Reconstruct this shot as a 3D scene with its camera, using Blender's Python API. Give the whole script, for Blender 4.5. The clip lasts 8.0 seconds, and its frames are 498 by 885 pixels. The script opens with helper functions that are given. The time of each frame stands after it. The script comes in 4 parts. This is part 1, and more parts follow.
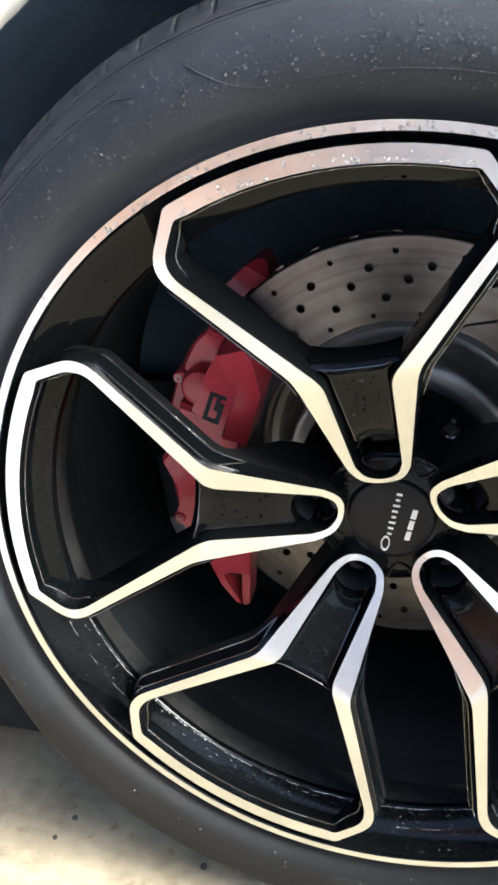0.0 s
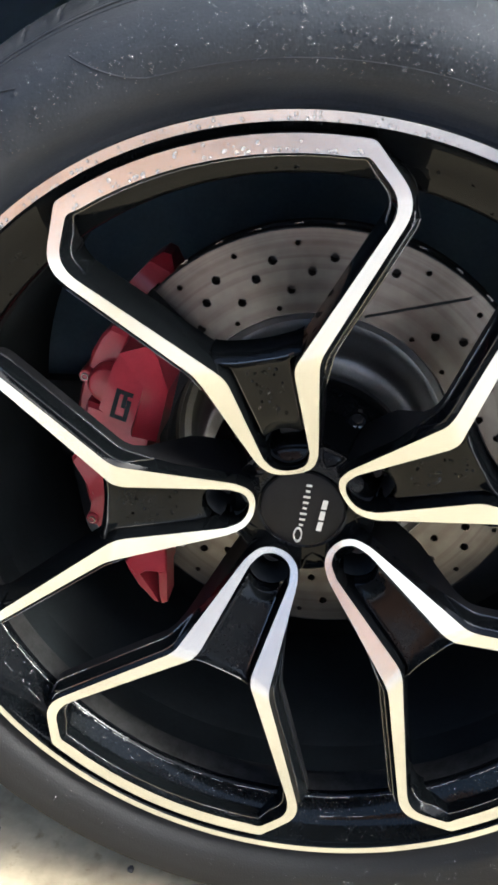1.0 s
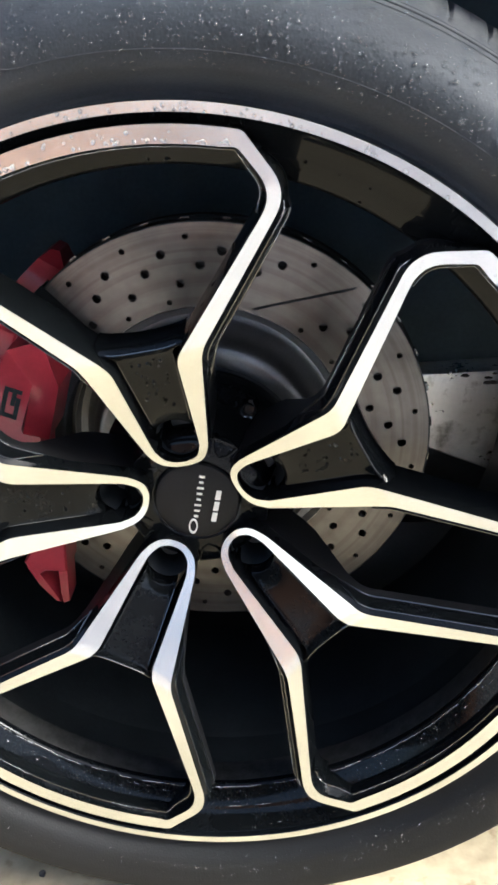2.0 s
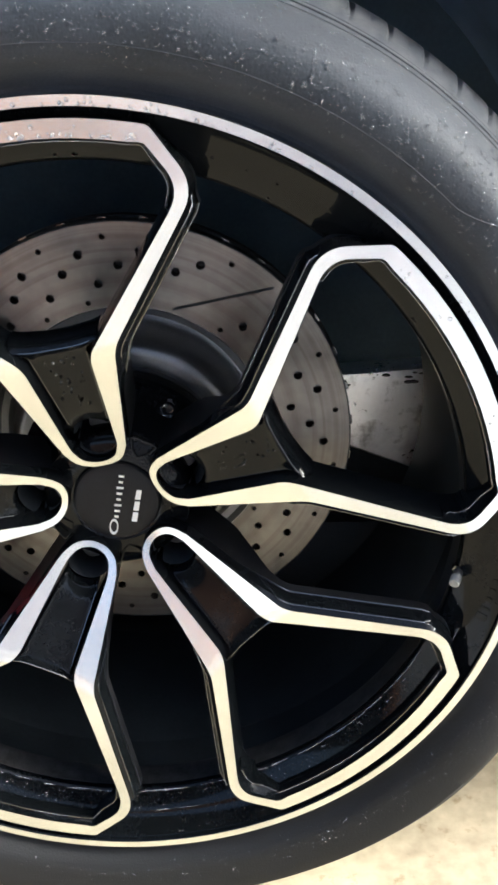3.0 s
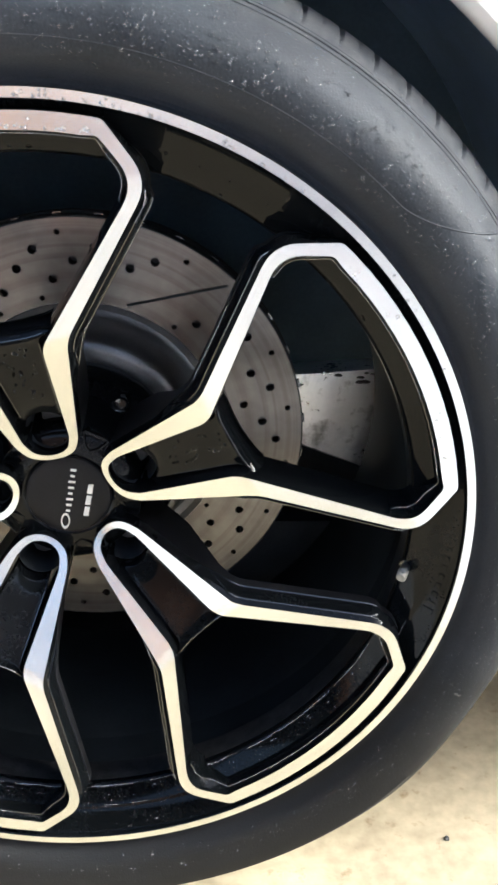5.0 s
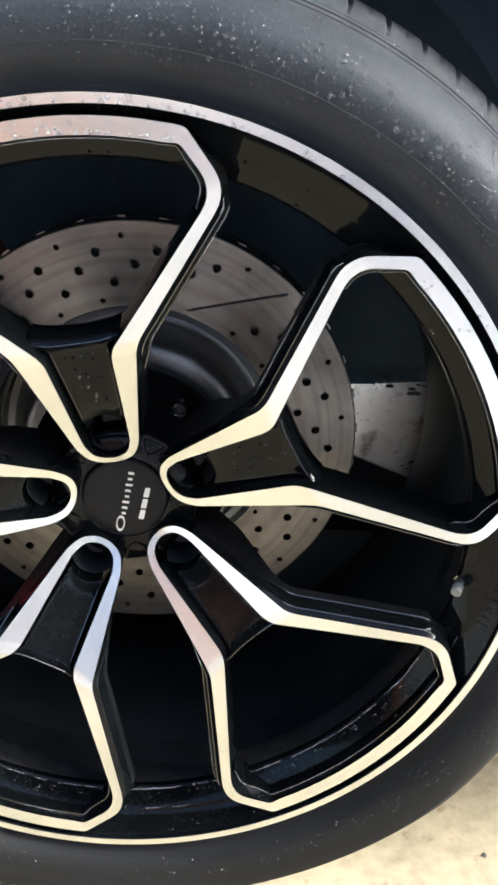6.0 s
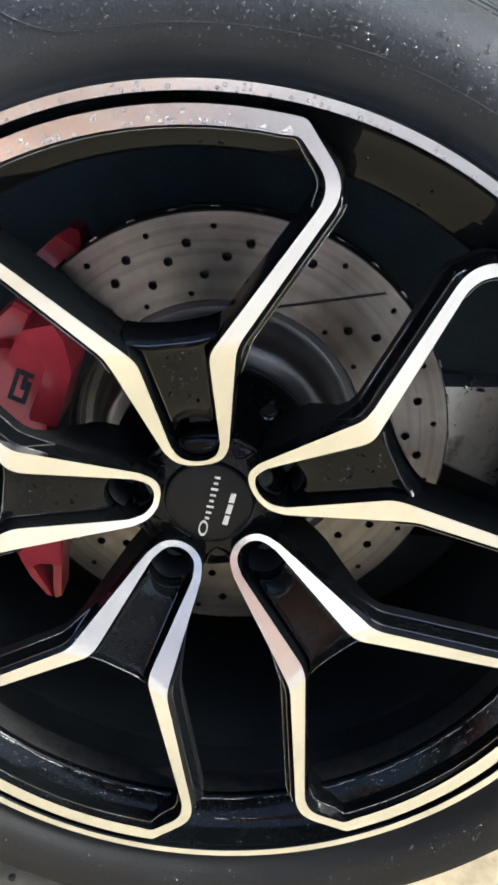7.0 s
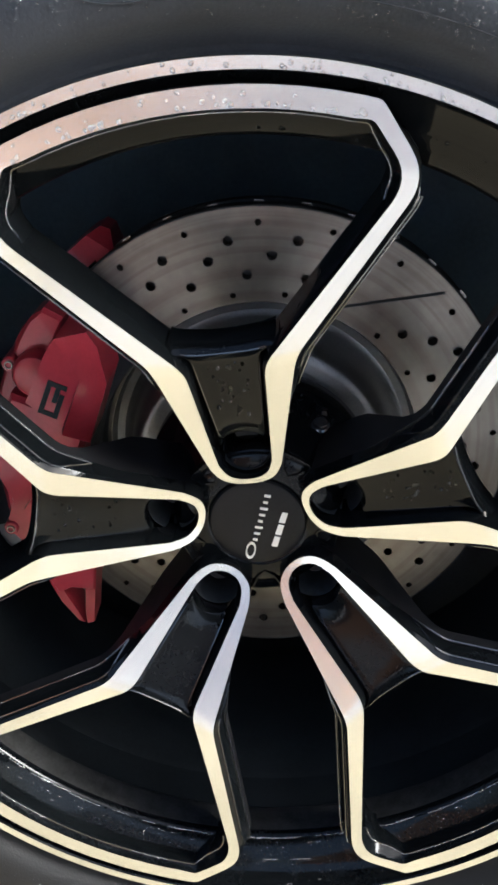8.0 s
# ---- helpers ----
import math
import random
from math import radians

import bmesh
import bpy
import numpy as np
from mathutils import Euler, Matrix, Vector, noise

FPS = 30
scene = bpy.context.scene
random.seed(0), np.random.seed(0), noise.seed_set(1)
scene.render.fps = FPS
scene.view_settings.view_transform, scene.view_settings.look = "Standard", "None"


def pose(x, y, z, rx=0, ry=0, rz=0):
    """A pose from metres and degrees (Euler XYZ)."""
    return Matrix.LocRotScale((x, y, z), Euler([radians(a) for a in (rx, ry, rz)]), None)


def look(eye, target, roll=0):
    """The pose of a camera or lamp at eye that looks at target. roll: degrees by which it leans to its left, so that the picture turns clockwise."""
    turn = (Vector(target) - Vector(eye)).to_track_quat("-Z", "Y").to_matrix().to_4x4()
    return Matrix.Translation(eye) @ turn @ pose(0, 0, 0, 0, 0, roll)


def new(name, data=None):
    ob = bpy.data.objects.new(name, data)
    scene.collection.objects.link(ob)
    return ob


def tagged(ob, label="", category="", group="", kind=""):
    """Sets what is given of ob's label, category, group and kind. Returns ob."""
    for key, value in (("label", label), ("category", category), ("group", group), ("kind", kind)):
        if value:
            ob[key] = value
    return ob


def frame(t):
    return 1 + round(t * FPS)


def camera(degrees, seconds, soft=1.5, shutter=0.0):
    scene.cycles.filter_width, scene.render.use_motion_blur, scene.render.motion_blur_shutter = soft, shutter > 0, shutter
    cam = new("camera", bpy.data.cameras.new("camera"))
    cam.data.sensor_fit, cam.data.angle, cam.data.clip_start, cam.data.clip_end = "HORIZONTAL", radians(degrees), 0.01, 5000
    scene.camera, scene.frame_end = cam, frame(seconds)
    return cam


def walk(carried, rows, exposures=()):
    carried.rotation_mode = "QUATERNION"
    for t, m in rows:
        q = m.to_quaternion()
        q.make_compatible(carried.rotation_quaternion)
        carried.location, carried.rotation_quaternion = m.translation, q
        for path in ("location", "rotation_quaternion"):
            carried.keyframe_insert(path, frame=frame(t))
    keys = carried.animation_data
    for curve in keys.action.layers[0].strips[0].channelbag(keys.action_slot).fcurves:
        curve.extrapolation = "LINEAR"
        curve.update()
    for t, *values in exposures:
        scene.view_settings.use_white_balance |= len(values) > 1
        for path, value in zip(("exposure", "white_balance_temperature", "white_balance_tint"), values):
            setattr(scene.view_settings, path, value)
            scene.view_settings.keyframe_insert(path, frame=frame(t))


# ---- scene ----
# ---- camera and walk ----
cam = camera(31.6, 8.0, soft=2.9)
# seconds, x, y, z, 90 + pitch, yaw, roll
ROWS = [
    (0, 0.0360, -0.5054, 0.7227, 63.513, 14.107, -1.996),
    (0.5, 0.0451, -0.5034, 0.7190, 63.537, 11.603, -1.767),
    (1, 0.0534, -0.4999, 0.7183, 63.250, 9.260, -1.790),
    (1.5, 0.0714, -0.5052, 0.7125, 63.482, 6.672, -1.765),
    (2, 0.0831, -0.5060, 0.7108, 63.463, 4.209, -1.489),
    (3.5, 0.1097, -0.5151, 0.6969, 64.589, -1.279, -0.251),
    (4, 0.1125, -0.5180, 0.6962, 64.645, -2.357, 0.170),
    (5.5, 0.0959, -0.5220, 0.6979, 64.755, -2.330, 1.837),
    (6, 0.0765, -0.5196, 0.6995, 64.850, -1.531, 2.650),
    (6.5, 0.0556, -0.5100, 0.6968, 64.831, -0.280, 3.386),
    (7, 0.0377, -0.4825, 0.7032, 63.156, 1.210, 3.793),
    (7.5, 0.0203, -0.4499, 0.6945, 62.604, 1.856, 3.403),
    (8, 0.0046, -0.4334, 0.6898, 62.902, 1.500, 2.987),
]
H = 0.366                                   # height of the wheel's axle
walk(cam, [(t, pose(x, y, z + H - 0.374, p, 0, w) @ pose(0, 0, 0, 0, 0, r)) for t, x, y, z, p, w, r in ROWS],
     exposures=[(0.0, 2.38, 5940, 3), (4.0, 2.40, 5940, 3), (8.0, 2.26, 5940, 3)])

# ---- world and light: bright overcast sky ----
world = bpy.data.worlds.new("sky")
scene.world = world
world.use_nodes = True
wn, wl = world.node_tree.nodes, world.node_tree.links
sky = wn.new("ShaderNodeTexSky")
sky.sky_type, sky.sun_disc = "NISHITA", False
sky.sun_elevation, sky.sun_rotation = radians(30), radians(101)
sky.dust_density, sky.air_density, sky.ozone_density = 5.0, 0.6, 1.2
wl.new(sky.outputs[0], wn["Background"].inputs[0])
wn["Background"].inputs[1].default_value = 0.15
sun_data = bpy.data.lights.new("sun", "SUN")
sun_data.energy, sun_data.angle, sun_data.color = 1.75, radians(24), (1.0, 0.97, 0.93)
sun = new("sun", sun_data)
sun.matrix_world = look((5.0, -0.5, 3.2), (0, 0, 0))


# ---- materials ----
def mat(name, base, rough=0.5, metal=0.0, vary=0.25, scale=40.0, fine=400.0, bump=0.0, coat=0.0, rough_vary=0.1, aniso=0.0, tint=None):
    m = bpy.data.materials.new(name)
    m.use_nodes = True
    n, l = m.node_tree.nodes, m.node_tree.links
    b = n["Principled BSDF"]
    b.inputs["Metallic"].default_value = metal
    b.inputs["Coat Weight"].default_value = coat
    b.inputs["Coat Roughness"].default_value = 0.06
    tc = n.new("ShaderNodeTexCoord")
    big, small = n.new("ShaderNodeTexNoise"), n.new("ShaderNodeTexNoise")
    big.inputs["Scale"].default_value, small.inputs["Scale"].default_value = scale, fine
    big.inputs["Detail"].default_value, small.inputs["Detail"].default_value = 6, 3
    for t in (big, small):
        l.new(tc.outputs["Object"], t.inputs["Vector"])
    add = n.new("ShaderNodeMath")
    add.operation = "MULTIPLY_ADD"
    l.new(big.outputs["Fac"], add.inputs[0])
    add.inputs[1].default_value = 0.65
    low = n.new("ShaderNodeMath")
    low.operation = "MULTIPLY"
    l.new(small.outputs["Fac"], low.inputs[0])
    low.inputs[1].default_value = 0.35
    l.new(low.outputs[0], add.inputs[2])
    ramp = n.new("ShaderNodeValToRGB")
    ramp.color_ramp.elements[0].position, ramp.color_ramp.elements[1].position = 0.3, 0.7
    second = tint or base
    ramp.color_ramp.elements[0].color = (*[c * (1 - vary) for c in base], 1)
    ramp.color_ramp.elements[1].color = (*[min(1, c * (1 + vary)) for c in second], 1)
    l.new(add.outputs[0], ramp.inputs[0])
    l.new(ramp.outputs[0], b.inputs["Base Color"])
    rr = n.new("ShaderNodeMapRange")
    rr.inputs["To Min"].default_value, rr.inputs["To Max"].default_value = max(0.02, rough - rough_vary), min(1, rough + rough_vary)
    l.new(add.outputs[0], rr.inputs["Value"])
    l.new(rr.outputs[0], b.inputs["Roughness"])
    if bump:
        bp = n.new("ShaderNodeBump")
        bp.inputs["Strength"].default_value, bp.inputs["Distance"].default_value = 1.0, bump
        l.new(add.outputs[0], bp.inputs["Height"])
        l.new(bp.outputs[0], b.inputs["Normal"])
    if aniso:
        b.inputs["Anisotropic"].default_value = aniso
        tg = n.new("ShaderNodeTangent")
        tg.direction_type, tg.axis = "RADIAL", "Y"
        l.new(tg.outputs[0], b.inputs["Tangent"])
    return m


def turned(m, rings, depth):
    """Fine concentric lathe rings round the object's y axis."""
    n, l = m.node_tree.nodes, m.node_tree.links
    tc, sep, cx = n.new("ShaderNodeTexCoord"), n.new("ShaderNodeSeparateXYZ"), n.new("ShaderNodeCombineXYZ")
    l.new(tc.outputs["Object"], sep.inputs[0])
    l.new(sep.outputs[0], cx.inputs[0])
    l.new(sep.outputs[2], cx.inputs[1])
    ln = n.new("ShaderNodeVectorMath")
    ln.operation = "LENGTH"
    l.new(cx.outputs[0], ln.inputs[0])
    nz = n.new("ShaderNodeTexNoise")
    nz.noise_dimensions = "1D"
    nz.inputs["Scale"].default_value, nz.inputs["Detail"].default_value = rings, 5
    l.new(ln.outputs["Value"], nz.inputs["W"])
    bp = n.new("ShaderNodeBump")
    bp.inputs["Strength"].default_value, bp.inputs["Distance"].default_value = 1.0, depth
    l.new(nz.outputs["Fac"], bp.inputs["Height"])
    l.new(bp.outputs[0], n["Principled BSDF"].inputs["Normal"])
    return m


RUBBER = mat("tyre_rubber", (0.0246, 0.0275, 0.0330), 0.60, 0, 0.34, 14, 620, 0.00045)
RUBBER.node_tree.nodes["Principled BSDF"].inputs["Specular IOR Level"].default_value = 0.20
BLACK = mat("black_gloss_paint", (0.0034, 0.0040, 0.0046), 0.07, 0, 0.3, 30, 500, 0.0, rough_vary=0.05)
BLACK.node_tree.nodes["Principled BSDF"].inputs["Specular IOR Level"].default_value = 0.155
WET = mat("wet_black_paint", (0.009, 0.010, 0.012), 0.06, 0, 0.3, 30, 500, 0.0, coat=1.0, rough_vary=0.03)
# matt and weakly specular, which keeps reflections out of the barrel
BARREL = mat("barrel_matt_black", (0.0125, 0.0150, 0.0168), 0.60, 0, 0.3, 25, 300, 0.0001)
BARREL.node_tree.nodes["Principled BSDF"].inputs["Specular IOR Level"].default_value = 0.06
BLACK.node_tree.nodes["Principled BSDF"].inputs["Specular Tint"].default_value = (0.95, 0.95, 0.97, 1)
DUSTED = mat("dusty_black_band", (0.020, 0.0202, 0.0205), 0.6, 0, 0.6, 90, 500, 0.0003)
DUSTED.node_tree.nodes["Principled BSDF"].inputs["Specular IOR Level"].default_value = 0.10
SATIN = mat("black_satin_paint", (0.010, 0.010, 0.011), 0.36, 0, 0.3, 30, 500, 0.00004)
SATIN.node_tree.nodes["Principled BSDF"].inputs["Specular IOR Level"].default_value = 0.11
POLISH = turned(mat("machined_aluminium", (0.650, 0.658, 0.645), 0.20, 1.0, 0.12, 14, 900, 0.0, aniso=0.6, rough_vary=0.07), 2500, 0.00002)
STEEL = turned(mat("brake_steel", (0.172, 0.162, 0.150), 0.23, 0.6, 0.26, 9, 90, 0.0, aniso=0.8), 1600, 0.00005)
HAT = turned(mat("hat_steel", (0.26, 0.26, 0.26), 0.42, 1.0, 0.2, 30, 500, 0.0), 900, 0.00006)


def worn(m, rings, dark):
    """Darker wear rings at chance radii on a turned surface."""
    n, l = m.node_tree.nodes, m.node_tree.links
    ln = [x for x in n if x.type == "VECT_MATH"][0]
    nz, mx, ramp = n.new("ShaderNodeTexNoise"), n.new("ShaderNodeMix"), n.new("ShaderNodeMapRange")
    nz.noise_dimensions = "1D"
    nz.inputs["Scale"].default_value, nz.inputs["Detail"].default_value = rings, 6
    l.new(ln.outputs["Value"], nz.inputs["W"])
    ramp.inputs["From Min"].default_value, ramp.inputs["From Max"].default_value = 0.42, 0.62
    l.new(nz.outputs["Fac"], ramp.inputs["Value"])
    mx.data_type, mx.blend_type = "RGBA", "MULTIPLY"
    l.new(ramp.outputs[0], mx.inputs[0])
    l.new([x for x in n if x.type == "VALTORGB"][0].outputs[0], mx.inputs[6])
    mx.inputs[7].default_value = (*dark, 1)
    l.new(mx.outputs[2], n["Principled BSDF"].inputs["Base Color"])
    return m


STEEL = worn(STEEL, 110, (0.80, 0.77, 0.74))
RED = mat("red_caliper_paint", (0.35, 0.030, 0.048), 0.34, 0, 0.15, 40, 400, 0.0001, coat=0.3)
RED.node_tree.nodes["Principled BSDF"].inputs["Specular IOR Level"].default_value = 0.22
LINER = mat("liner_blue_grey", (0.31, 0.43, 0.60), 0.8, 0, 0.2, 12, 300, 0.0004)
DARK = mat("dark_plastic", (0.022, 0.024, 0.028), 0.6, 0, 0.3, 20, 300, 0.0004)
WHITE = mat("white_car_paint", (0.80, 0.78, 0.74), 0.25, 0, 0.03, 5, 200, 0.0, coat=0.5)
SILVER = mat("silver_print", (0.60, 0.60, 0.59), 0.35, 0.3, 0.05, 60, 300)
CASTING = mat("cast_aluminium", (0.93, 0.94, 0.94), 0.30, 1.0, 0.10, 30, 200, 0.0006, rough_vary=0.12)
PALE_METAL = mat("pale_zinc", (0.48, 0.49, 0.49), 0.5, 0.4, 0.1, 20, 200, 0.0002)
CHROME = mat("dark_chrome", (0.13, 0.13, 0.13), 0.22, 1.0, 0.2, 200, 900)
CAPGREY = mat("grey_plastic", (0.23, 0.22, 0.195), 0.6, 0, 0.15, 300, 900)
CONCRETE = mat("concrete", (0.39, 0.322, 0.212), 0.85, 0, 0.30, 9, 70, 0.0012, tint=(0.475, 0.402, 0.272))
GRIT = mat("grit", (0.08, 0.075, 0.07), 0.8, 0, 0.3, 200, 900, 0.0003)


def dusty(m, r0, r1, colour, amount):
    """Patchy dry dust on the band between two radii round the object's y axis."""
    n, l = m.node_tree.nodes, m.node_tree.links
    tc, sep, cx, ln = n.new("ShaderNodeTexCoord"), n.new("ShaderNodeSeparateXYZ"), n.new("ShaderNodeCombineXYZ"), n.new("ShaderNodeVectorMath")
    l.new(tc.outputs["Object"], sep.inputs[0])
    l.new(sep.outputs[0], cx.inputs[0])
    l.new(sep.outputs[2], cx.inputs[1])
    ln.operation = "LENGTH"
    l.new(cx.outputs[0], ln.inputs[0])
    rg, nz, fine = n.new("ShaderNodeMapRange"), n.new("ShaderNodeTexNoise"), n.new("ShaderNodeMapRange")
    rg.inputs["From Min"].default_value, rg.inputs["From Max"].default_value = r0, r1
    l.new(ln.outputs["Value"], rg.inputs["Value"])
    nz.inputs["Scale"].default_value, nz.inputs["Detail"].default_value, nz.inputs["Roughness"].default_value = 60, 12, 0.75
    l.new(tc.outputs["Object"], nz.inputs["Vector"])
    fine.inputs["From Min"].default_value, fine.inputs["From Max"].default_value = 0.40, 0.66
    fine.inputs["To Max"].default_value = amount
    l.new(nz.outputs["Fac"], fine.inputs["Value"])
    mul, mx = n.new("ShaderNodeMath"), n.new("ShaderNodeMix")
    mul.operation = "MULTIPLY"
    l.new(rg.outputs[0], mul.inputs[0])
    l.new(fine.outputs[0], mul.inputs[1])
    mx.data_type = "RGBA"
    l.new(mul.outputs[0], mx.inputs[0])
    l.new([x for x in n if x.type == "VALTORGB"][0].outputs[0], mx.inputs[6])
    mx.inputs[7].default_value = (*colour, 1)
    l.new(mx.outputs[2], n["Principled BSDF"].inputs["Base Color"])
    return m


def blotched(m, scale, lo, hi, dark):
    """Ragged dark blots of grime."""
    n, l = m.node_tree.nodes, m.node_tree.links
    b = n["Principled BSDF"]
    before = b.inputs["Base Color"].links[0].from_socket
    tc, nz, rg, mx = n.new("ShaderNodeTexCoord"), n.new("ShaderNodeTexNoise"), n.new("ShaderNodeMapRange"), n.new("ShaderNodeMix")
    l.new(tc.outputs["Object"], nz.inputs["Vector"])
    nz.inputs["Scale"].default_value, nz.inputs["Detail"].default_value, nz.inputs["Roughness"].default_value = scale, 8, 0.6
    rg.inputs["From Min"].default_value, rg.inputs["From Max"].default_value = lo, hi
    l.new(nz.outputs["Fac"], rg.inputs["Value"])
    mx.data_type, mx.blend_type = "RGBA", "MULTIPLY"
    l.new(rg.outputs[0], mx.inputs[0])
    l.new(before, mx.inputs[6])
    mx.inputs[7].default_value = (*dark, 1)
    l.new(mx.outputs[2], b.inputs["Base Color"])
    return m


CASTING = blotched(CASTING, 34, 0.54, 0.66, (0.45, 0.44, 0.43))
CASTING = blotched(CASTING, 13, 0.52, 0.66, (0.62, 0.62, 0.63))
CONCRETE = blotched(CONCRETE, 55, 0.60, 0.72, (0.66, 0.60, 0.52))


def shaded_below(m, z0, z1, colour, amount):
    """Paints shade into the colour of the object's lower part, with a ragged upper edge."""
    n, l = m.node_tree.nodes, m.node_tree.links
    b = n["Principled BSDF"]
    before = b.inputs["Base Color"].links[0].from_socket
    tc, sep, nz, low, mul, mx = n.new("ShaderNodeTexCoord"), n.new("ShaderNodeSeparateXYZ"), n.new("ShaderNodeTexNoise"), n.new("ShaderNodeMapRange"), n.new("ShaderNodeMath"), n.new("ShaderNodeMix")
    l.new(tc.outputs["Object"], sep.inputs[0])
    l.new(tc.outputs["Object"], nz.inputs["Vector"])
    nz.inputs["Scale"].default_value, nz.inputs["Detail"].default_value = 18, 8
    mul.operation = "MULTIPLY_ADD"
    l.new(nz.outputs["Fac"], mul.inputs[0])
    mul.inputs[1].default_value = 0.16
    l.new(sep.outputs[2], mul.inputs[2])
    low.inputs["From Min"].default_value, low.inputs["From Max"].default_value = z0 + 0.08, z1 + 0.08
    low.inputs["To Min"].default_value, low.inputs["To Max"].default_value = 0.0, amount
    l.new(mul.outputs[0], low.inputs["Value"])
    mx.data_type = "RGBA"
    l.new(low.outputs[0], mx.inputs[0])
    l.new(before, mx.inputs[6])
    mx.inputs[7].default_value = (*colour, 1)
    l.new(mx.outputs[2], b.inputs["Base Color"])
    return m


RUBBER = dusty(RUBBER, 0.346, 0.368, (0.085, 0.083, 0.080), 0.55)
# shade painted into the rubber's colour towards the ground
RUBBER = shaded_below(RUBBER, -0.01, -0.20, (0.0105, 0.0098, 0.0092), 0.85)
UNDER = mat("dull_black", (0.030, 0.034, 0.038), 0.9, 0, 0.3, 20, 300, 0.0004)
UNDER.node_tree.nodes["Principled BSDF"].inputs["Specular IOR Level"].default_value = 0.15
# darker copy of the liner's colour, with the arch's deep shade painted in
LINER_DARK = mat("liner_shade", (0.075, 0.115, 0.15), 0.8, 0, 0.3, 14, 200, 0.0004)
# colours of unseen surfaces, picked for how the wheel reflects them
STUCCO = mat("stucco", (0.575, 0.54, 0.555), 0.9, 0, 0.15, 2, 60, 0.002)
PEACH = mat("peach_wall_paint", (0.78, 0.47, 0.32), 0.9, 0, 0.12, 2, 60, 0.002)
TERRACOTTA = mat("salmon_pavers", (0.84, 0.43, 0.24), 0.85, 0, 0.15, 4, 60, 0.001)
GREYED = mat("greyish_concrete", (0.43, 0.405, 0.395), 0.85, 0, 0.2, 5, 80, 0.001)
PALE = mat("pale_concrete", (0.60, 0.60, 0.59), 0.85, 0, 0.15, 6, 80, 0.001)
PAVERS = mat("pink_pavers", (0.60, 0.555, 0.55), 0.85, 0, 0.2, 3, 60, 0.002)
PLASTER = mat("dark_paint", (0.042, 0.050, 0.060), 0.9, 0, 0.15, 2, 60, 0.001)
# a little white in the colour stands in for light inside the beads
WATER = bpy.data.materials.new("water")
WATER.use_nodes = True
_w = WATER.node_tree.nodes["Principled BSDF"]
_w.inputs["Base Color"].default_value = (1, 1, 1, 1)
_w.inputs["Roughness"].default_value = 0.06
_w.inputs["IOR"].default_value = 1.38
_w.inputs["Transmission Weight"].default_value = 0.975


# water with more white in its colour, for the glints of small drops
FLECK = WATER.copy()
FLECK.name = "whitened_water"
FLECK.node_tree.nodes["Principled BSDF"].inputs["Transmission Weight"].default_value = 0.78
CLEAR = WATER.copy()
CLEAR.name = "clear_water"
CLEAR.node_tree.nodes["Principled BSDF"].inputs["Transmission Weight"].default_value = 1.0


# ---- mesh helpers ----
def part(name, bm, material, parent=None, label="", m=None, smooth=True, angle=35):
    """Links a bmesh as one mesh object under a thing or a part."""
    bmesh.ops.recalc_face_normals(bm, faces=bm.faces)
    me = bpy.data.meshes.new(name)
    for f in bm.faces:
        f.smooth = smooth
    if smooth:
        for e in bm.edges:
            if len(e.link_faces) == 2 and e.calc_face_angle(0) > radians(angle):
                e.smooth = False
    bm.to_mesh(me)
    bm.free()
    me.materials.append(material)
    ob = new(name, me)
    ob.parent = parent
    if m is not None:
        ob.matrix_basis = m
    return tagged(ob, label)


def again(ob, name, parent, m):
    """Another object on the same mesh."""
    o = new(name, ob.data)
    o.parent = parent
    o.matrix_basis = m
    if "label" in ob:
        o["label"] = ob["label"]
    return o


def thing(name, at, label, category, kind="", group=""):
    e = new(name)
    e.empty_display_size = 0.05
    e.location = at
    return tagged(e, label, category, group, kind)


def lathe(profile, steps=128, closed=False, bump_fn=None):
    """Turns a profile of (radius, y) round the y axis."""
    bm = bmesh.new()
    rings = []
    for j in range(steps):
        a = 2 * math.pi * j / steps
        ring = []
        for i, (r, y) in enumerate(profile):
            if bump_fn:
                r, y = bump_fn(i, j, r, y)
            ring.append(bm.verts.new((r * math.cos(a), y, r * math.sin(a))))
        rings.append(ring)
    n = len(profile)
    for j in range(steps):
        p, q = rings[j], rings[(j + 1) % steps]
        for i in range(n if closed else n - 1):
            k = (i + 1) % n
            bm.faces.new((p[i], p[k], q[k], q[i]))
    return bm


def slab(outline, y0, y1, inset=0.0, inset_y=None):
    """A plate from an outline of (x, z), from y0 (front) to y1 (back), its front edge chamfered by inset."""
    bm = bmesh.new()
    n = len(outline)
    cx, cz = sum(p[0] for p in outline) / n, sum(p[1] for p in outline) / n
    def ring(k, y):
        out = []
        for x, z in outline:
            d = math.hypot(x - cx, z - cz) or 1
            out.append(bm.verts.new((x - (x - cx) / d * k, y, z - (z - cz) / d * k)))
        return out
    rings = [ring(inset, y0)]
    if inset:
        rings.append(ring(0, y0 + (inset_y or inset)))
    rings.append(ring(0, y1))
    bm.faces.new(rings[0])
    bm.faces.new(rings[-1][::-1])
    for a, b in zip(rings, rings[1:]):
        for i in range(n):
            k = (i + 1) % n
            bm.faces.new((a[i], a[k], b[k], b[i]))
    return bm


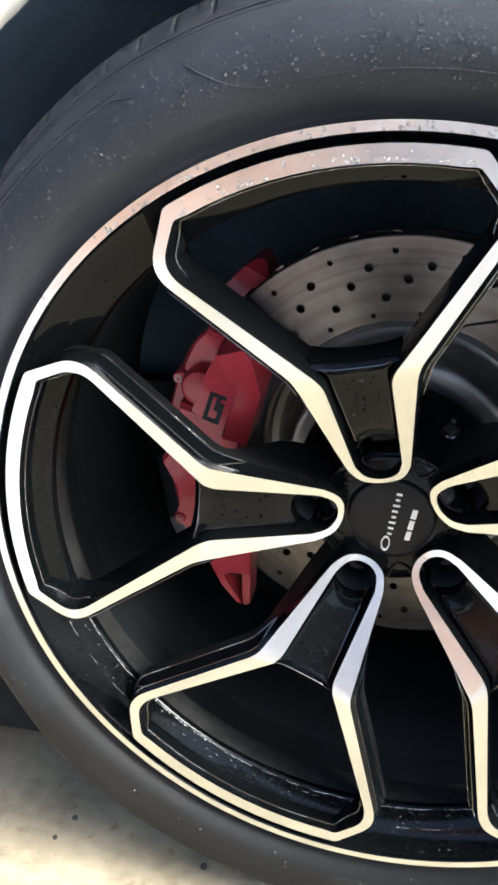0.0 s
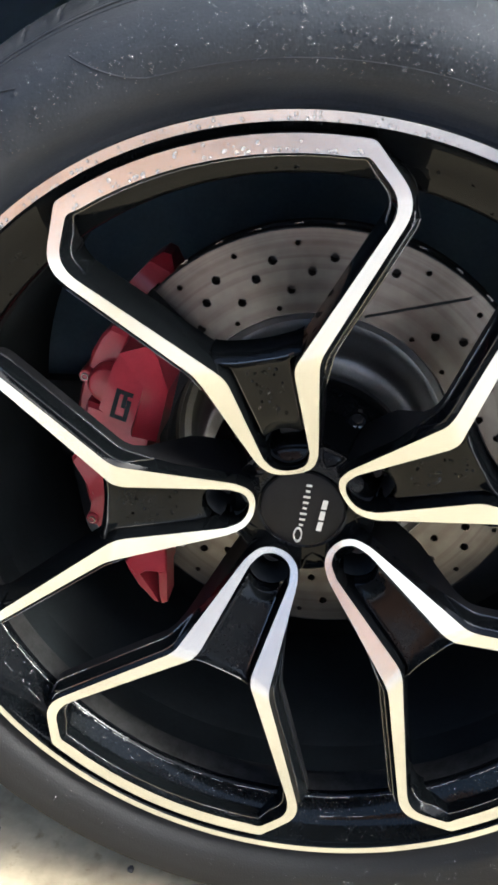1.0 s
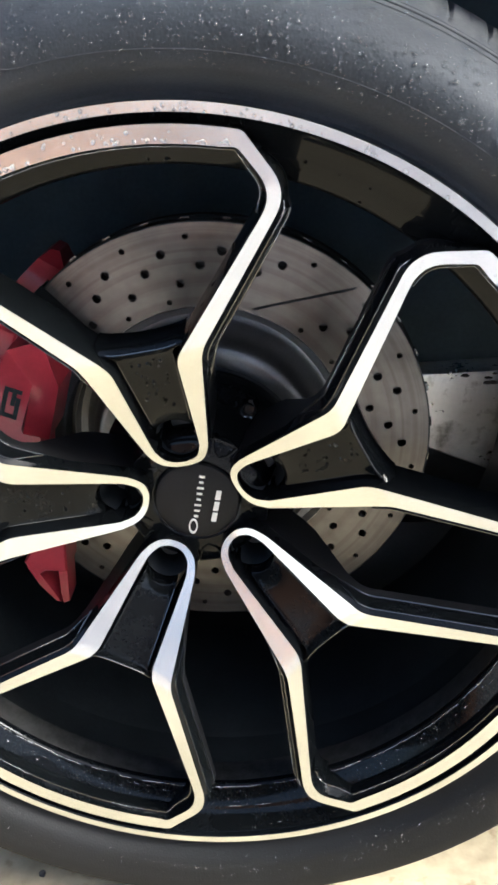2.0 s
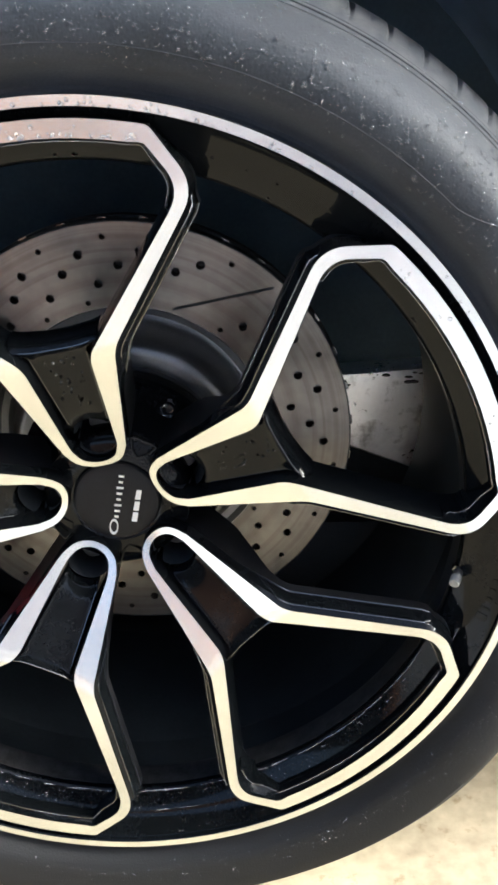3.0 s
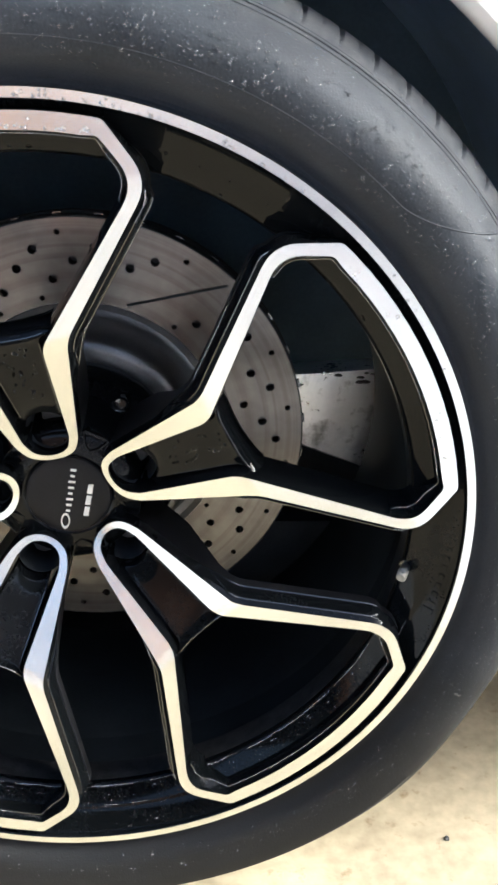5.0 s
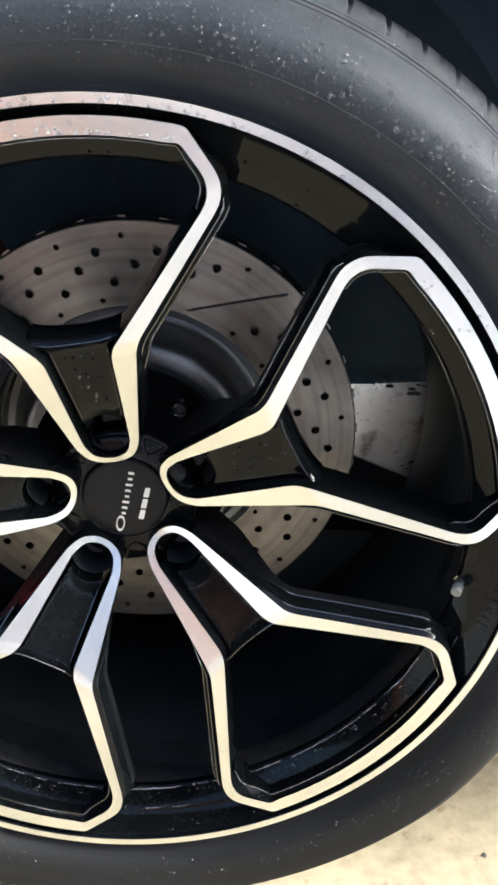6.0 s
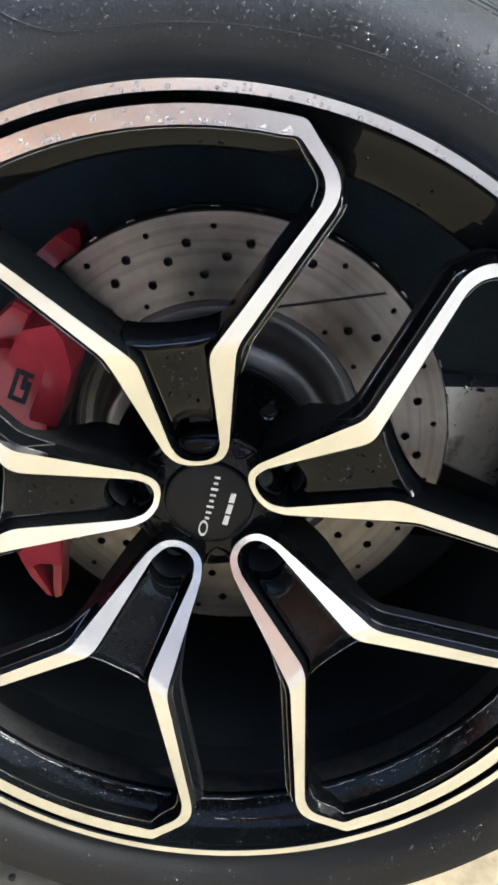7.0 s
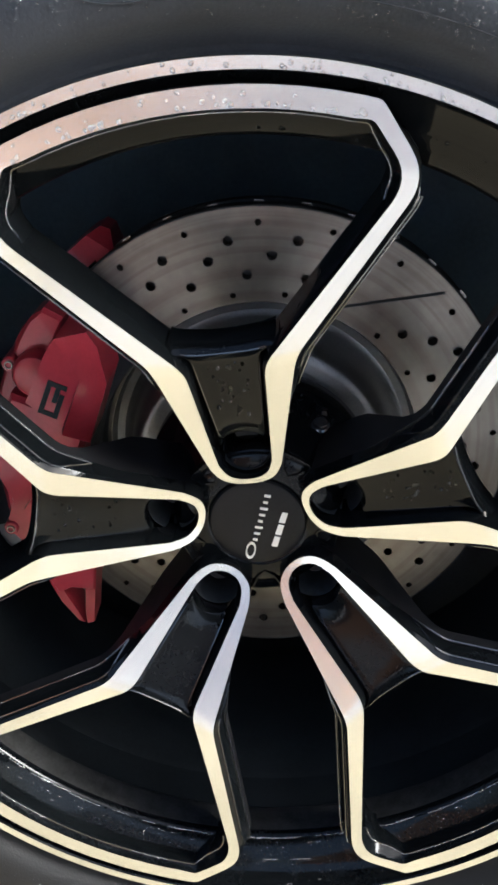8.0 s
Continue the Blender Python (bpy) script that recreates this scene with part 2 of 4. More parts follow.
def box(x0, x1, y0, y1, z0, z1, bevel=0.0):
    bm = bmesh.new()
    bmesh.ops.create_cube(bm, size=1)
    for v in bm.verts:
        v.co = ((x0 + x1) / 2 + v.co.x * (x1 - x0), (y0 + y1) / 2 + v.co.y * (y1 - y0), (z0 + z1) / 2 + v.co.z * (z1 - z0))
    if bevel:
        bmesh.ops.bevel(bm, geom=bm.edges[:], offset=bevel, segments=2, affect="EDGES", profile=0.5)
    return bm


def polar(r, deg):
    return (r * math.cos(radians(deg)), r * math.sin(radians(deg)))


def turn(deg):
    """Turns about the axle, counter-clockwise as seen from outside the car."""
    return Matrix.Rotation(-radians(deg), 4, "Y")


def between(table, x):
    for (a, va), (b, vb) in zip(table, table[1:]):
        if x <= b:
            return va + (vb - va) * max(0.0, (x - a) / (b - a))
    return table[-1][1]


# ---- ground ----
bm = bmesh.new()
bmesh.ops.create_grid(bm, x_segments=40, y_segments=40, size=150)
ground = part("ground", bm, CONCRETE)
tagged(ground, "tan stained concrete pavement under the parked car", "ground", kind="structure")

# unseen roofs, added to keep parts of the sky out of the reflections
for name, x1, y0, y1, label in (("ceiling", 14.0, -6.5, -2.6, "unseen dark roof added to darken the black paint's reflections"), ("ceiling_2", 2.8, 0.35, 5.0, "unseen dark roof over the car, added to block sky reflections")):
    tagged(part(name, box(-5.0, x1, y0, y1, 2.45, 2.60), PLASTER, smooth=False), label, "ceiling", kind="structure")
# three unseen walls that screen bright horizon from the rim's gloss
bm = box(-4.4, -4.2, -6.0, 6.0, 0.0, 2.2)
tagged(part("unseen_wall_west", bm, PLASTER, smooth=False), "unseen dark wall added to block reflections from the west", "wall", kind="structure")
bm = box(5.0, 16.0, -9.2, -9.0, 0.0, 2.6)
tagged(part("unseen_wall_southeast", bm, PLASTER, smooth=False), "unseen dark wall added to block the horizon's reflection", "wall", kind="structure")
bm = box(4.2, 4.4, -2.6, 6.0, 0.0, 1.7)
tagged(part("unseen_wall_east", bm, PLASTER, smooth=False), "unseen low dark wall added to darken the rim's reflections", "wall", kind="structure")
# unseen paving, laid out to tint what the machined faces mirror
for name, x0, x1 in (("unseen_slab_1", -6.0, -0.36), ("unseen_slab_2", 0.34, 6.0)):
    tagged(part(name, box(x0, x1, -1.50, -0.42, -0.05, 0.004), PALE, smooth=False), "unseen pale concrete strip that whitens the metal's reflections", "pavement", kind="structure")
tagged(part("unseen_slab_3", box(-0.24, 0.339, -1.50, -0.64, -0.05, 0.004), GREYED, smooth=False), "unseen greyish concrete slab that greys the metal's reflections", "pavement", kind="structure")
bm = box(-40, 40, -40, -1.52, -0.05, 0.012)
tagged(part("unseen_paving", bm, PAVERS, smooth=False), "unseen pinkish paving that tints the metal's reflections", "pavement", kind="structure")
bm = box(-4.1, -0.42, -5.6, -1.90, 0.0, 0.016)
tagged(part("unseen_patch", bm, TERRACOTTA, smooth=False), "unseen salmon paving that warms the metal's reflections", "pavement", kind="structure")
# unseen walls, added for the colour they give the metal, with a sky gap
for name, x0, x1, top, material, label in (("unseen_wall_south_1", -4.5, -1.05, 2.3, PEACH, "unseen peach wall that warms the metal's reflections"), ("unseen_wall_south_2", -0.30, 3.0, 2.9, STUCCO, "unseen pinkish grey wall that tints the metal's reflections")):
    tagged(part(name, box(x0, x1, -9.2, -9.0, 0.0, top), material, smooth=False), label, "wall", kind="structure")

# ---- wheel ----
AXLE = Matrix.Translation((0, -0.11, H))     # from the wheel's foot to its axle
wheel = thing("wheel", (0, 0.11, 0), "black and machined alloy wheel with a wet low-profile tyre", "wheel")
FIRST, STEP = 100.2, 72.0                    # angle of the first spoke, and the step between spokes

# tyre: sidewall, shoulder rib, tread with notches
TYRE = [(0.2900, 0.0100), (0.2914, 0.0068), (0.2928, 0.0082), (0.2950, 0.0088), (0.2975, 0.0078), (0.3000, 0.0053), (0.3026, 0.0018), (0.3048, -0.0012), (0.3068, -0.0036), (0.3090, -0.0058),
        (0.3130, -0.0079), (0.3180, -0.0094), (0.3240, -0.0101), (0.3310, -0.0093), (0.3380, -0.0062), (0.3450, 0.0004), (0.3520, 0.0108), (0.3574, 0.0230), (0.3580, 0.0246), (0.3577, 0.0253), (0.3580, 0.0259), (0.3589, 0.0262),
        (0.3593, 0.0268), (0.3599, 0.0282), (0.3597, 0.0288), (0.3593, 0.0293), (0.3596, 0.0299), (0.3606, 0.0304), (0.3614, 0.0318), (0.3640, 0.0365), (0.3670, 0.0425), (0.3695, 0.0490), (0.3712, 0.0550), (0.3728, 0.0640), (0.3740, 0.0900), (0.3742, 0.1150),
        (0.3660, 0.1170), (0.3660, 0.1250), (0.3742, 0.1270), (0.3742, 0.1600), (0.3660, 0.1620), (0.3660, 0.1700), (0.3742, 0.1720), (0.3735, 0.2150), (0.3690, 0.2380),
        (0.3560, 0.2600), (0.3350, 0.2780), (0.3150, 0.2800), (0.2950, 0.2700), (0.2900, 0.2600)]


def tread_cut(i, j, r, y):
    """Short slots in the tread's edge, with a finer sipe between them."""
    if 0.045 < y < 0.116:
        k = j % 12
        if k == 0:
            r -= 0.0022 if y < 0.052 else 0.0055
        elif k == 6 and y < 0.06:
            r -= 0.0012
    elif 0.033 < y <= 0.045 and (k_sipe(j) or j % 12 == 0):
        r -= 0.0007 if k_sipe(j) else 0.0014
    return r, y


def k_sipe(j):
    return j % 12 == 4


bm = lathe(TYRE, 1080, bump_fn=tread_cut)
for v in bm.verts:
    f = min(1.0, max(0.0, (-0.14 - v.co.z) / 0.10)) * min(1.0, max(0.0, (math.hypot(v.co.x, v.co.z) - 0.318) / 0.025))
    if v.co.y < 0.09:                        # the loaded sidewall bulges
        v.co.y -= 0.007 * f * f * (3 - 2 * f) * min(1.0, (0.09 - v.co.y) / 0.04)
    if v.co.z < -H:
        v.co.y -= 0.25 * (-H - v.co.z)
        v.co.z = -H
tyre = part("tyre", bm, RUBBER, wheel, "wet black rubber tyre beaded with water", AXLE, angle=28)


def wire(points, radius):
    """A thin raised moulding through points."""
    bm = bmesh.new()
    last = None
    for k, p in enumerate(points):
        p = Vector(p)
        d = (Vector(points[min(k + 1, len(points) - 1)]) - Vector(points[max(k - 1, 0)])).normalized()
        s = d.cross(Vector((0, 1, 0))).normalized()
        u = s.cross(d)
        ring = [bm.verts.new(p + radius * (math.cos(a) * s + math.sin(a) * u)) for a in (0, 1.26, 2.51, 3.77, 5.03)]
        if last:
            for i in range(5):
                bm.faces.new((last[i], last[(i + 1) % 5], ring[(i + 1) % 5], ring[i]))
        last = ring
    return bm


SIDE = sorted((r, y) for r, y in TYRE if y < 0.050 and r > 0.2905)
line = []
for k in range(141):
    a = 110.4 - 74.4 * k / 140
    r = 0.3166 + 0.0245 * max(0, (a - 102.5) / 7.9) ** 2 + 0.0230 * max(0, (47.0 - a) / 7.8) ** 1.7
    x, z = polar(r, a)
    line.append((x, between(SIDE, r) - 0.0001, z))
part("moulding_line", wire(line, 0.00045), RUBBER, tyre, "fine moulded line on the sidewall")

for r0 in (0.3558, 0.3586):                  # twin rib below the tread's shoulder
    pts = []
    for k in range(161):
        x, z = polar(r0, 2 + 0.92 * k)
        pts.append((x, between(SIDE, r0) - 0.0002, z))
    part("moulding_line", wire(pts, 0.00055), RUBBER, tyre, "moulded rib below the shoulder")

for r0, a0, a1 in ((0.3432, 136.5, 116.5), (0.3462, 135.5, 118.0)):
    pts = []
    for k in range(61):
        f = k / 60
        x, z = polar(r0 - 0.004 * max(0.0, f - 0.9) / 0.1 * (1 if r0 < 0.345 else 0), a0 + (a1 - a0) * f)
        pts.append((x, between(SIDE, math.hypot(x, z)) - 0.0001, z))
    part("moulding_line", wire(pts, 0.0007), RUBBER, tyre, "moulded rib on the sidewall")

# rubber whiskers left by the mould's vents
for r, a, length, lean in ((0.2990, -166.7, 0.0050, 0.5), (0.3030, -151.4, 0.0055, -0.4), (0.3006, -136.5, 0.0050, 0.3), (0.3400, -125.2, 0.0030, 0.6), (0.3272, -58.5, 0.0040, -0.5), (0.3010, -113.0, 0.0045, 0.2), (0.3180, -24.0, 0.0040, 0.4)):
    x, z = polar(r, a)
    y, d = between(SIDE, r), Vector((*polar(1, a), 0)).to_2d()
    side = Vector((-d.y, d.x))
    pts = [(x + (d.x + lean * side.x) * length * f, y + 0.0004 - 0.0026 * f, z + (d.y + lean * side.y) * length * f) for f in (0, 0.35, 0.7, 1.0)]
    part("whisker", wire(pts, 0.00022), CAPGREY, tyre, "short pale vent whisker")

# rim: polished lip, black flange and barrel
part("lip", lathe([(0.2914, 0.0075), (0.2914, 0.0012), (0.2912, 0.0004), (0.2908, 0.0), (0.2850, 0.0), (0.2849, 0.0008)], 256), POLISH, wheel, "machined bright rim lip with water beads", AXLE, angle=12)
RIM = [(0.2850, 0.0004), (0.2844, 0.0012), (0.2838, 0.0040), (0.2824, 0.0056), (0.2697, 0.0148), (0.2690, 0.0152), (0.2681, 0.0157), (0.2674, 0.0161), (0.2668, 0.0165), (0.2550, 0.0243), (0.2543, 0.0249), (0.2537, 0.0257), (0.2531, 0.0270), (0.2527, 0.0288), (0.2525, 0.0305), (0.2525, 0.0460), (0.2540, 0.0520),
       (0.2625, 0.0600), (0.2632, 0.0900), (0.2610, 0.0950), (0.2580, 0.1300), (0.2560, 0.1400), (0.2560, 0.1850), (0.2580, 0.2150), (0.2620, 0.2450), (0.2860, 0.2560), (0.2900, 0.2600)]
cut = RIM.index((0.2540, 0.0520))
step = RIM.index((0.2525, 0.0305))
rim = part("rim", lathe(RIM[:step + 1], 256), BLACK, wheel, "gloss black rim flange", AXLE, angle=22)
part("dust_band", lathe(RIM[step:cut + 1], 256), DUSTED, wheel, "dusty dark band behind the rim's ledge", AXLE, angle=22)
part("barrel", lathe(RIM[cut:], 192), BARREL, wheel, "matt black rim barrel", AXLE, angle=22)

# spokes: five closed petals, polished on their faces
DEPTH = [(0.034, 0.0592), (0.137, 0.0165), (0.250, 0.0008), (0.290, 0.0)]
OUTER = [(0.0350, 0.0), (0.0362, 0.0085), (0.0405, 0.0160), (0.0490, 0.0212), (0.0620, 0.0248), (0.1349, 0.0404), (0.2245, 0.1135), (0.2622, 0.0945)]
INNER = [(0.0392, 0.0), (0.0402, 0.0060), (0.0440, 0.0120), (0.0515, 0.0157), (0.0630, 0.0176), (0.1315, 0.0226), (0.2250, 0.1055), (0.2539, 0.0898)]
ARC_OUT, ARC_IN = 0.2787, 0.2682


def half_edge(pts, arc):
    """Half of a petal's edge from the hub to the middle of its arc, corners rounded."""
    fil = {5: 0.008, 6: 0.016, 7: 0.003}
    cut = {4: 8, 5: 8, 6: 4}
    a7 = math.degrees(math.atan2(pts[7][1], pts[7][0]))
    ctrl = [Vector(p) for p in pts] + [Vector(polar(arc, a7 * f)) for f in (0.9, 0.75, 0.6, 0.45, 0.3, 0.15, 0.0)]
    hub = [Vector((pts[1][0], -pts[1][1]))] + ctrl[:6]
    out = []
    for k in range(1, 5):                       # smooth round end at the hub
        a, b, c, d = hub[k - 1:k + 3]
        for t in (0, 0.2, 0.4, 0.6, 0.8):
            out.append(0.5 * (2 * b + (c - a) * t + (2 * a - 5 * b + 4 * c - d) * t * t + (3 * b - a - 3 * c + d) * t ** 3))
    for i, p in enumerate(ctrl):
        if i < 4:
            continue
        if i in fil:
            a, b = (ctrl[i - 1] - p).normalized(), (ctrl[i + 1] - p).normalized()
            s, e = p + a * fil[i], p + b * min(fil[i], 0.45 * (ctrl[i + 1] - p).length)
            pc = [s * (1 - t) ** 2 + p * 2 * t * (1 - t) + e * t * t for t in (0, 0.17, 0.33, 0.5, 0.67, 0.83, 1)]
        else:
            pc = [p]
        if i - 1 in cut:
            n, q = cut[i - 1], out[-1]
            out += [q.lerp(pc[0], k / n) for k in range(1, n)]
        out += pc
    return out


def loop(pts, arc):
    h = half_edge(pts, arc)
    return h + [Vector((p.x, -p.y)) for p in h[-2:0:-1]]


def off(path, d):
    """The path moved sideways by d (a number or one for each point), away from its middle for d > 0."""
    n, out = len(path), []
    for i, p in enumerate(path):
        t = (path[(i + 1) % n] - path[i - 1]).normalized()
        k = d[i] if isinstance(d, list) else d
        out.append(p + Vector((t.y, -t.x)) * k)
    return out


def lift(path, dy):
    return [(p.x, between(DEPTH, p.length) + (dy[i] if isinstance(dy, list) else dy), p.y) for i, p in enumerate(path)]


def bands(rows, sharp=True):
    """Closed quads between rows of points, with crisp edges along the rows."""
    bm = bmesh.new()
    rs = [[bm.verts.new(p) for p in row] for row in rows]
    n = len(rs[0])
    for a, b in zip(rs, rs[1:]):
        for i in range(n):
            k = (i + 1) % n
            bm.faces.new((a[i], a[k], b[k], b[i]))
    for row in rs[1:-1]:
        for i in range(n):
            e = bm.edges.get((row[i], row[(i + 1) % n]))
            e.smooth = not sharp
    return bm


lo, li = loop(OUTER, ARC_OUT), loop(INNER, ARC_IN)
sign = 1 if (off(lo, 0.001)[len(lo) // 4] - lo[len(lo) // 4]).y > 0 else -1


def room(p):
    """How far the flank may spread: little by the cap and by the rim lip."""
    r = p.length
    return 0.10 + 0.90 * min(1, max(0, (r - 0.100) / 0.036)) * min(1, max(0.15, (0.272 - r) / 0.012)) * (1 - 0.62 * min(1, max(0, (r - 0.240) / 0.006)))


ko, ki = [sign * room(p) for p in lo], [-sign * min(1, 0.25 + 0.75 * max(0, (p.length - 0.05) / 0.05)) * (1 - 0.8 * min(1, max(0, (p.length - 0.260) / 0.007))) for p in li]


def rounded(a, c, b, r=0.0009):
    """The corner c between a and b as a small round, held by a row close before and after it."""
    a, c, b = Vector(a), Vector(c), Vector(b)
    u, v = (a - c).normalized(), (b - c).normalized()
    s, e = c + u * r, c + v * r
    pts = [c + u * r * 1.3] + [s * (1 - t) ** 2 + c * 2 * t * (1 - t) + e * t * t for t in (0, 0.33, 0.67, 1)] + [c + v * r * 1.3]
    return [(p.x, p.y) for p in pts]


face = bands([lift(li, 0.0), lift(lo, 0.0)])
inner_rows = [lift(off(li, [w * k for k in ki]), dy) for w, dy in ((0.0042, 0.034), (0.0028, 0.018), (0.0011, 0.0034), (0.0001, 0.0002))]
outer_rows = [lift(off(lo, [w * k for k in ko]), dy) for w, dy in ((0.0001, 0.0002), *rounded((0.0006, 0.0012), (0.0034, 0.0034), (0.0070, 0.0128)), *rounded((0.0044, 0.0056), (0.0073, 0.0134), (0.0080, 0.0200))[1:])]
back_rows = [outer_rows[-1], lift(off(lo, [0.0082 * k for k in ko]), [0.0220 + 0.042 * min(1, max(0, (0.128 - p.length) / 0.030)) for p in lo]), inner_rows[0]]
flank = bands(inner_rows + outer_rows, False)
bmesh.ops.remove_doubles(flank, verts=flank.verts, dist=1e-7)
spoke = part("spoke", flank, BLACK, wheel, "gloss black forked spoke with a machined edge", AXLE @ turn(FIRST), angle=30)
back = part("spoke_back", bands(back_rows, False), SATIN, spoke, "satin black back of the spoke", angle=40)
bright = part("machined_face", face, POLISH, spoke, "bright machined edge of the spoke", angle=50)


def flank_point(i, w, dy):
    """A point on the outer flank at the path's place i."""
    n = len(lo)
    t = (lo[(i + 1) % n] - lo[i - 1]).normalized()
    q = lo[i] + Vector((t.y, -t.x)) * (w * ko[i])
    return (q.x, between(DEPTH, q.length) + dy, q.y)


def edge_lines():
    """Two fine raised lines on each side that frame the flank's facet and meet in a point beside the knee."""
    out = []
    half = [i for i in range(len(lo)) if 0.112 < lo[i].length < 0.2435 and lo[i].y > 0.03 and lo[i].x < 0.232]
    last = len(lo)
    for side in (1, -1):
        ids = half if side == 1 else [(last - i) % last for i in half]
        for first, other in (((0.0035, 0.0032), (0.0074, 0.0132)), ((0.0074, 0.0132), (0.0074, 0.0132))):
            pts = []
            for i in ids:
                r = lo[i].length
                f = max(0.0, min(1.0, (0.134 - r) / 0.020), min(1.0, (r - 0.238) / 0.0085))
                f = f * f * (3 - 2 * f)
                pts.append(flank_point(i, first[0] + (other[0] - first[0]) * f, first[1] + (other[1] - first[1]) * f))
            out.append(wire(pts, 0.00065))
    return out


def inside(i, w, dy):
    """A point w inside the window's edge and dy behind its face, at the path's place i."""
    n = len(li)
    t = (li[(i + 1) % n] - li[i - 1]).normalized()
    q = li[i] - Vector((t.y, -t.x)) * (w * sign)
    return (q.x, between(DEPTH, li[i].length) + dy, q.y)


def ledge_path():
    """Places round the outer end of the window with the ledge's width there: wide at the corners, narrow along the arc, hooked at both ends."""
    n, mid = len(li), len(half_edge(INNER, ARC_IN)) - 1
    half = []
    for i in range(mid + 1):
        p = li[i]
        a = math.degrees(math.atan2(p.y, p.x))
        if p.x > 0.2055 and p.length > 0.222:
            w = 0.0042 if a > 21.5 else 0.0020 + 0.0022 * max(0.0, (a - 18.5) / 3.0)
            half.append((i, w * min(1.0, 0.06 + max(0.0, p.length - 0.2255) / 0.012)))
    return half + [((n - i) % n, w) for i, w in reversed(half) if i != mid]


def corner_ledge():
    """The sloping ledge inside the window, walled down at its inner edge."""
    bm = bmesh.new()
    rows = []
    for i, w in ledge_path():
        rows.append([bm.verts.new(inside(i, k * w, dy)) for k, dy in ((0.0, 0.0004), (0.16, 0.0022), (0.90, 0.0024 + 1.5 * w), (1.0, 0.0029 + 1.6 * w), (1.06, 0.0040 + 1.75 * w), (1.10, 0.034))])
    for p, q in zip(rows, rows[1:]):
        for k in range(5):
            bm.faces.new((p[k], p[k + 1], q[k + 1], q[k]))
    return bm


def corner_lines():
    """The fine rolled edge of that ledge."""
    return [wire([inside(i, w, 0.0024 + 1.6 * w) for i, w in ledge_path()], 0.0006)]


def plate_lines():
    """The fine rolled rims along the sunk plate's long edges."""
    out = []
    for side in (1, -1):
        pts = []
        for k in range(13):
            f = k / 12
            u = 0.0735 + 0.0600 * f
            pts.append((u, between(DEPTH, u) + 0.0105, side * (0.0139 + 0.0052 * f)))
        out.append(wire(pts, 0.0005))
    pts = []
    for k in range(25):                          # and along its outer end, from leg to leg
        t = -0.8 + 1.6 * k / 24
        u = 0.1381 + 0.0045 * t ** 4
        pts.append((u, between(DEPTH, u) + 0.0086, t * 0.0300))
    out.append(wire(pts, 0.00055))
    return out


fine = [part("edge_line", b, WET, spoke, "fine raised line framing the flank", angle=60) for b in edge_lines()]
fine += [part("corner_ledge", corner_ledge(), BLACK, spoke, "sloping gloss black ledge inside the window", angle=30)]
fine += [part("ledge_line", b, WET, spoke, "fine rolled edge of the window's ledge", angle=60) for b in corner_lines()]
fine += [part("plate_rim", b, WET, spoke, "fine rolled rim of the sunk plate", angle=60) for b in plate_lines()]


def web_plate():
    """The sunk plate between a spoke's legs, hollowed at the hub end by the bolt well and turned up at its outer edge."""
    bm = bmesh.new()
    rows = []
    cols = (-1.0, -0.985, -0.96, -0.90, -0.75, -0.5, -0.25, 0.0, 0.25, 0.5, 0.75, 0.90, 0.96, 0.985, 1.0)
    for s, dy, w in ((0.0, 0.0360, 0.0128), (0.0, 0.0120, 0.0128), (0.03, 0.0110, 0.0138), (0.25, 0.0108, 0.0152), (0.5, 0.0106, 0.0167), (0.75, 0.0104, 0.0182), (0.88, 0.0102, 0.0194), (0.93, 0.0098, 0.0214), (0.97, 0.0090, 0.0255), (0.985, 0.0086, 0.0290), (1.0, 0.0090, 0.0298), (1.08, 0.0165, 0.0308), (1.10, 0.034, 0.0305)):
        row = []
        for t in cols:
            v = t * w
            u0 = 0.0575 + math.sqrt(max(0, 0.0172 ** 2 - min(v * v, 0.0002)))
            u1 = 0.1382 + 0.0032 * t ** 4
            u = u0 + (u1 - u0) * s
            row.append(bm.verts.new((u, between(DEPTH, u) + dy + {1.0: 0.0014, 0.985: 0.0, 0.96: -0.0003, 0.90: 0.0}.get(abs(t), 0.0), v)))
        rows.append(row)
    last = len(cols) - 1
    for a, b in zip(rows, rows[1:]):
        for i in range(last):
            bm.faces.new((a[i], a[i + 1], b[i + 1], b[i]))
    for i in (0, last):
        low = [bm.verts.new((r[i].co.x, r[i].co.y + 0.02, r[i].co.z * 0.98)) for r in rows[:8]]
        for k in range(7):
            bm.faces.new((rows[k][i], rows[k + 1][i], low[k + 1], low[k]))
    return bm


web = part("web_plate", web_plate(), BLACK, spoke, "sunk gloss black plate between the legs", angle=40)


def tube(profile, at, steps=24):
    bm = lathe(profile, steps)
    bmesh.ops.translate(bm, verts=bm.verts, vec=at)
    return bm


well = part("bolt_well", tube([(0.0165, 0.066), (0.0160, 0.072), (0.0150, 0.096), (0.0001, 0.096)], (0.0575, 0, 0)), UNDER, spoke)
BOLT = [(0.0001, 0.083), (0.0065, 0.083), (0.0078, 0.0842), (0.0085, 0.088), (0.0085, 0.098)]
bolt = part("lug_bolt", tube(BOLT, (0.0585, 0, 0), 18), DARK, wheel, "black conical lug bolt head", AXLE @ turn(FIRST))
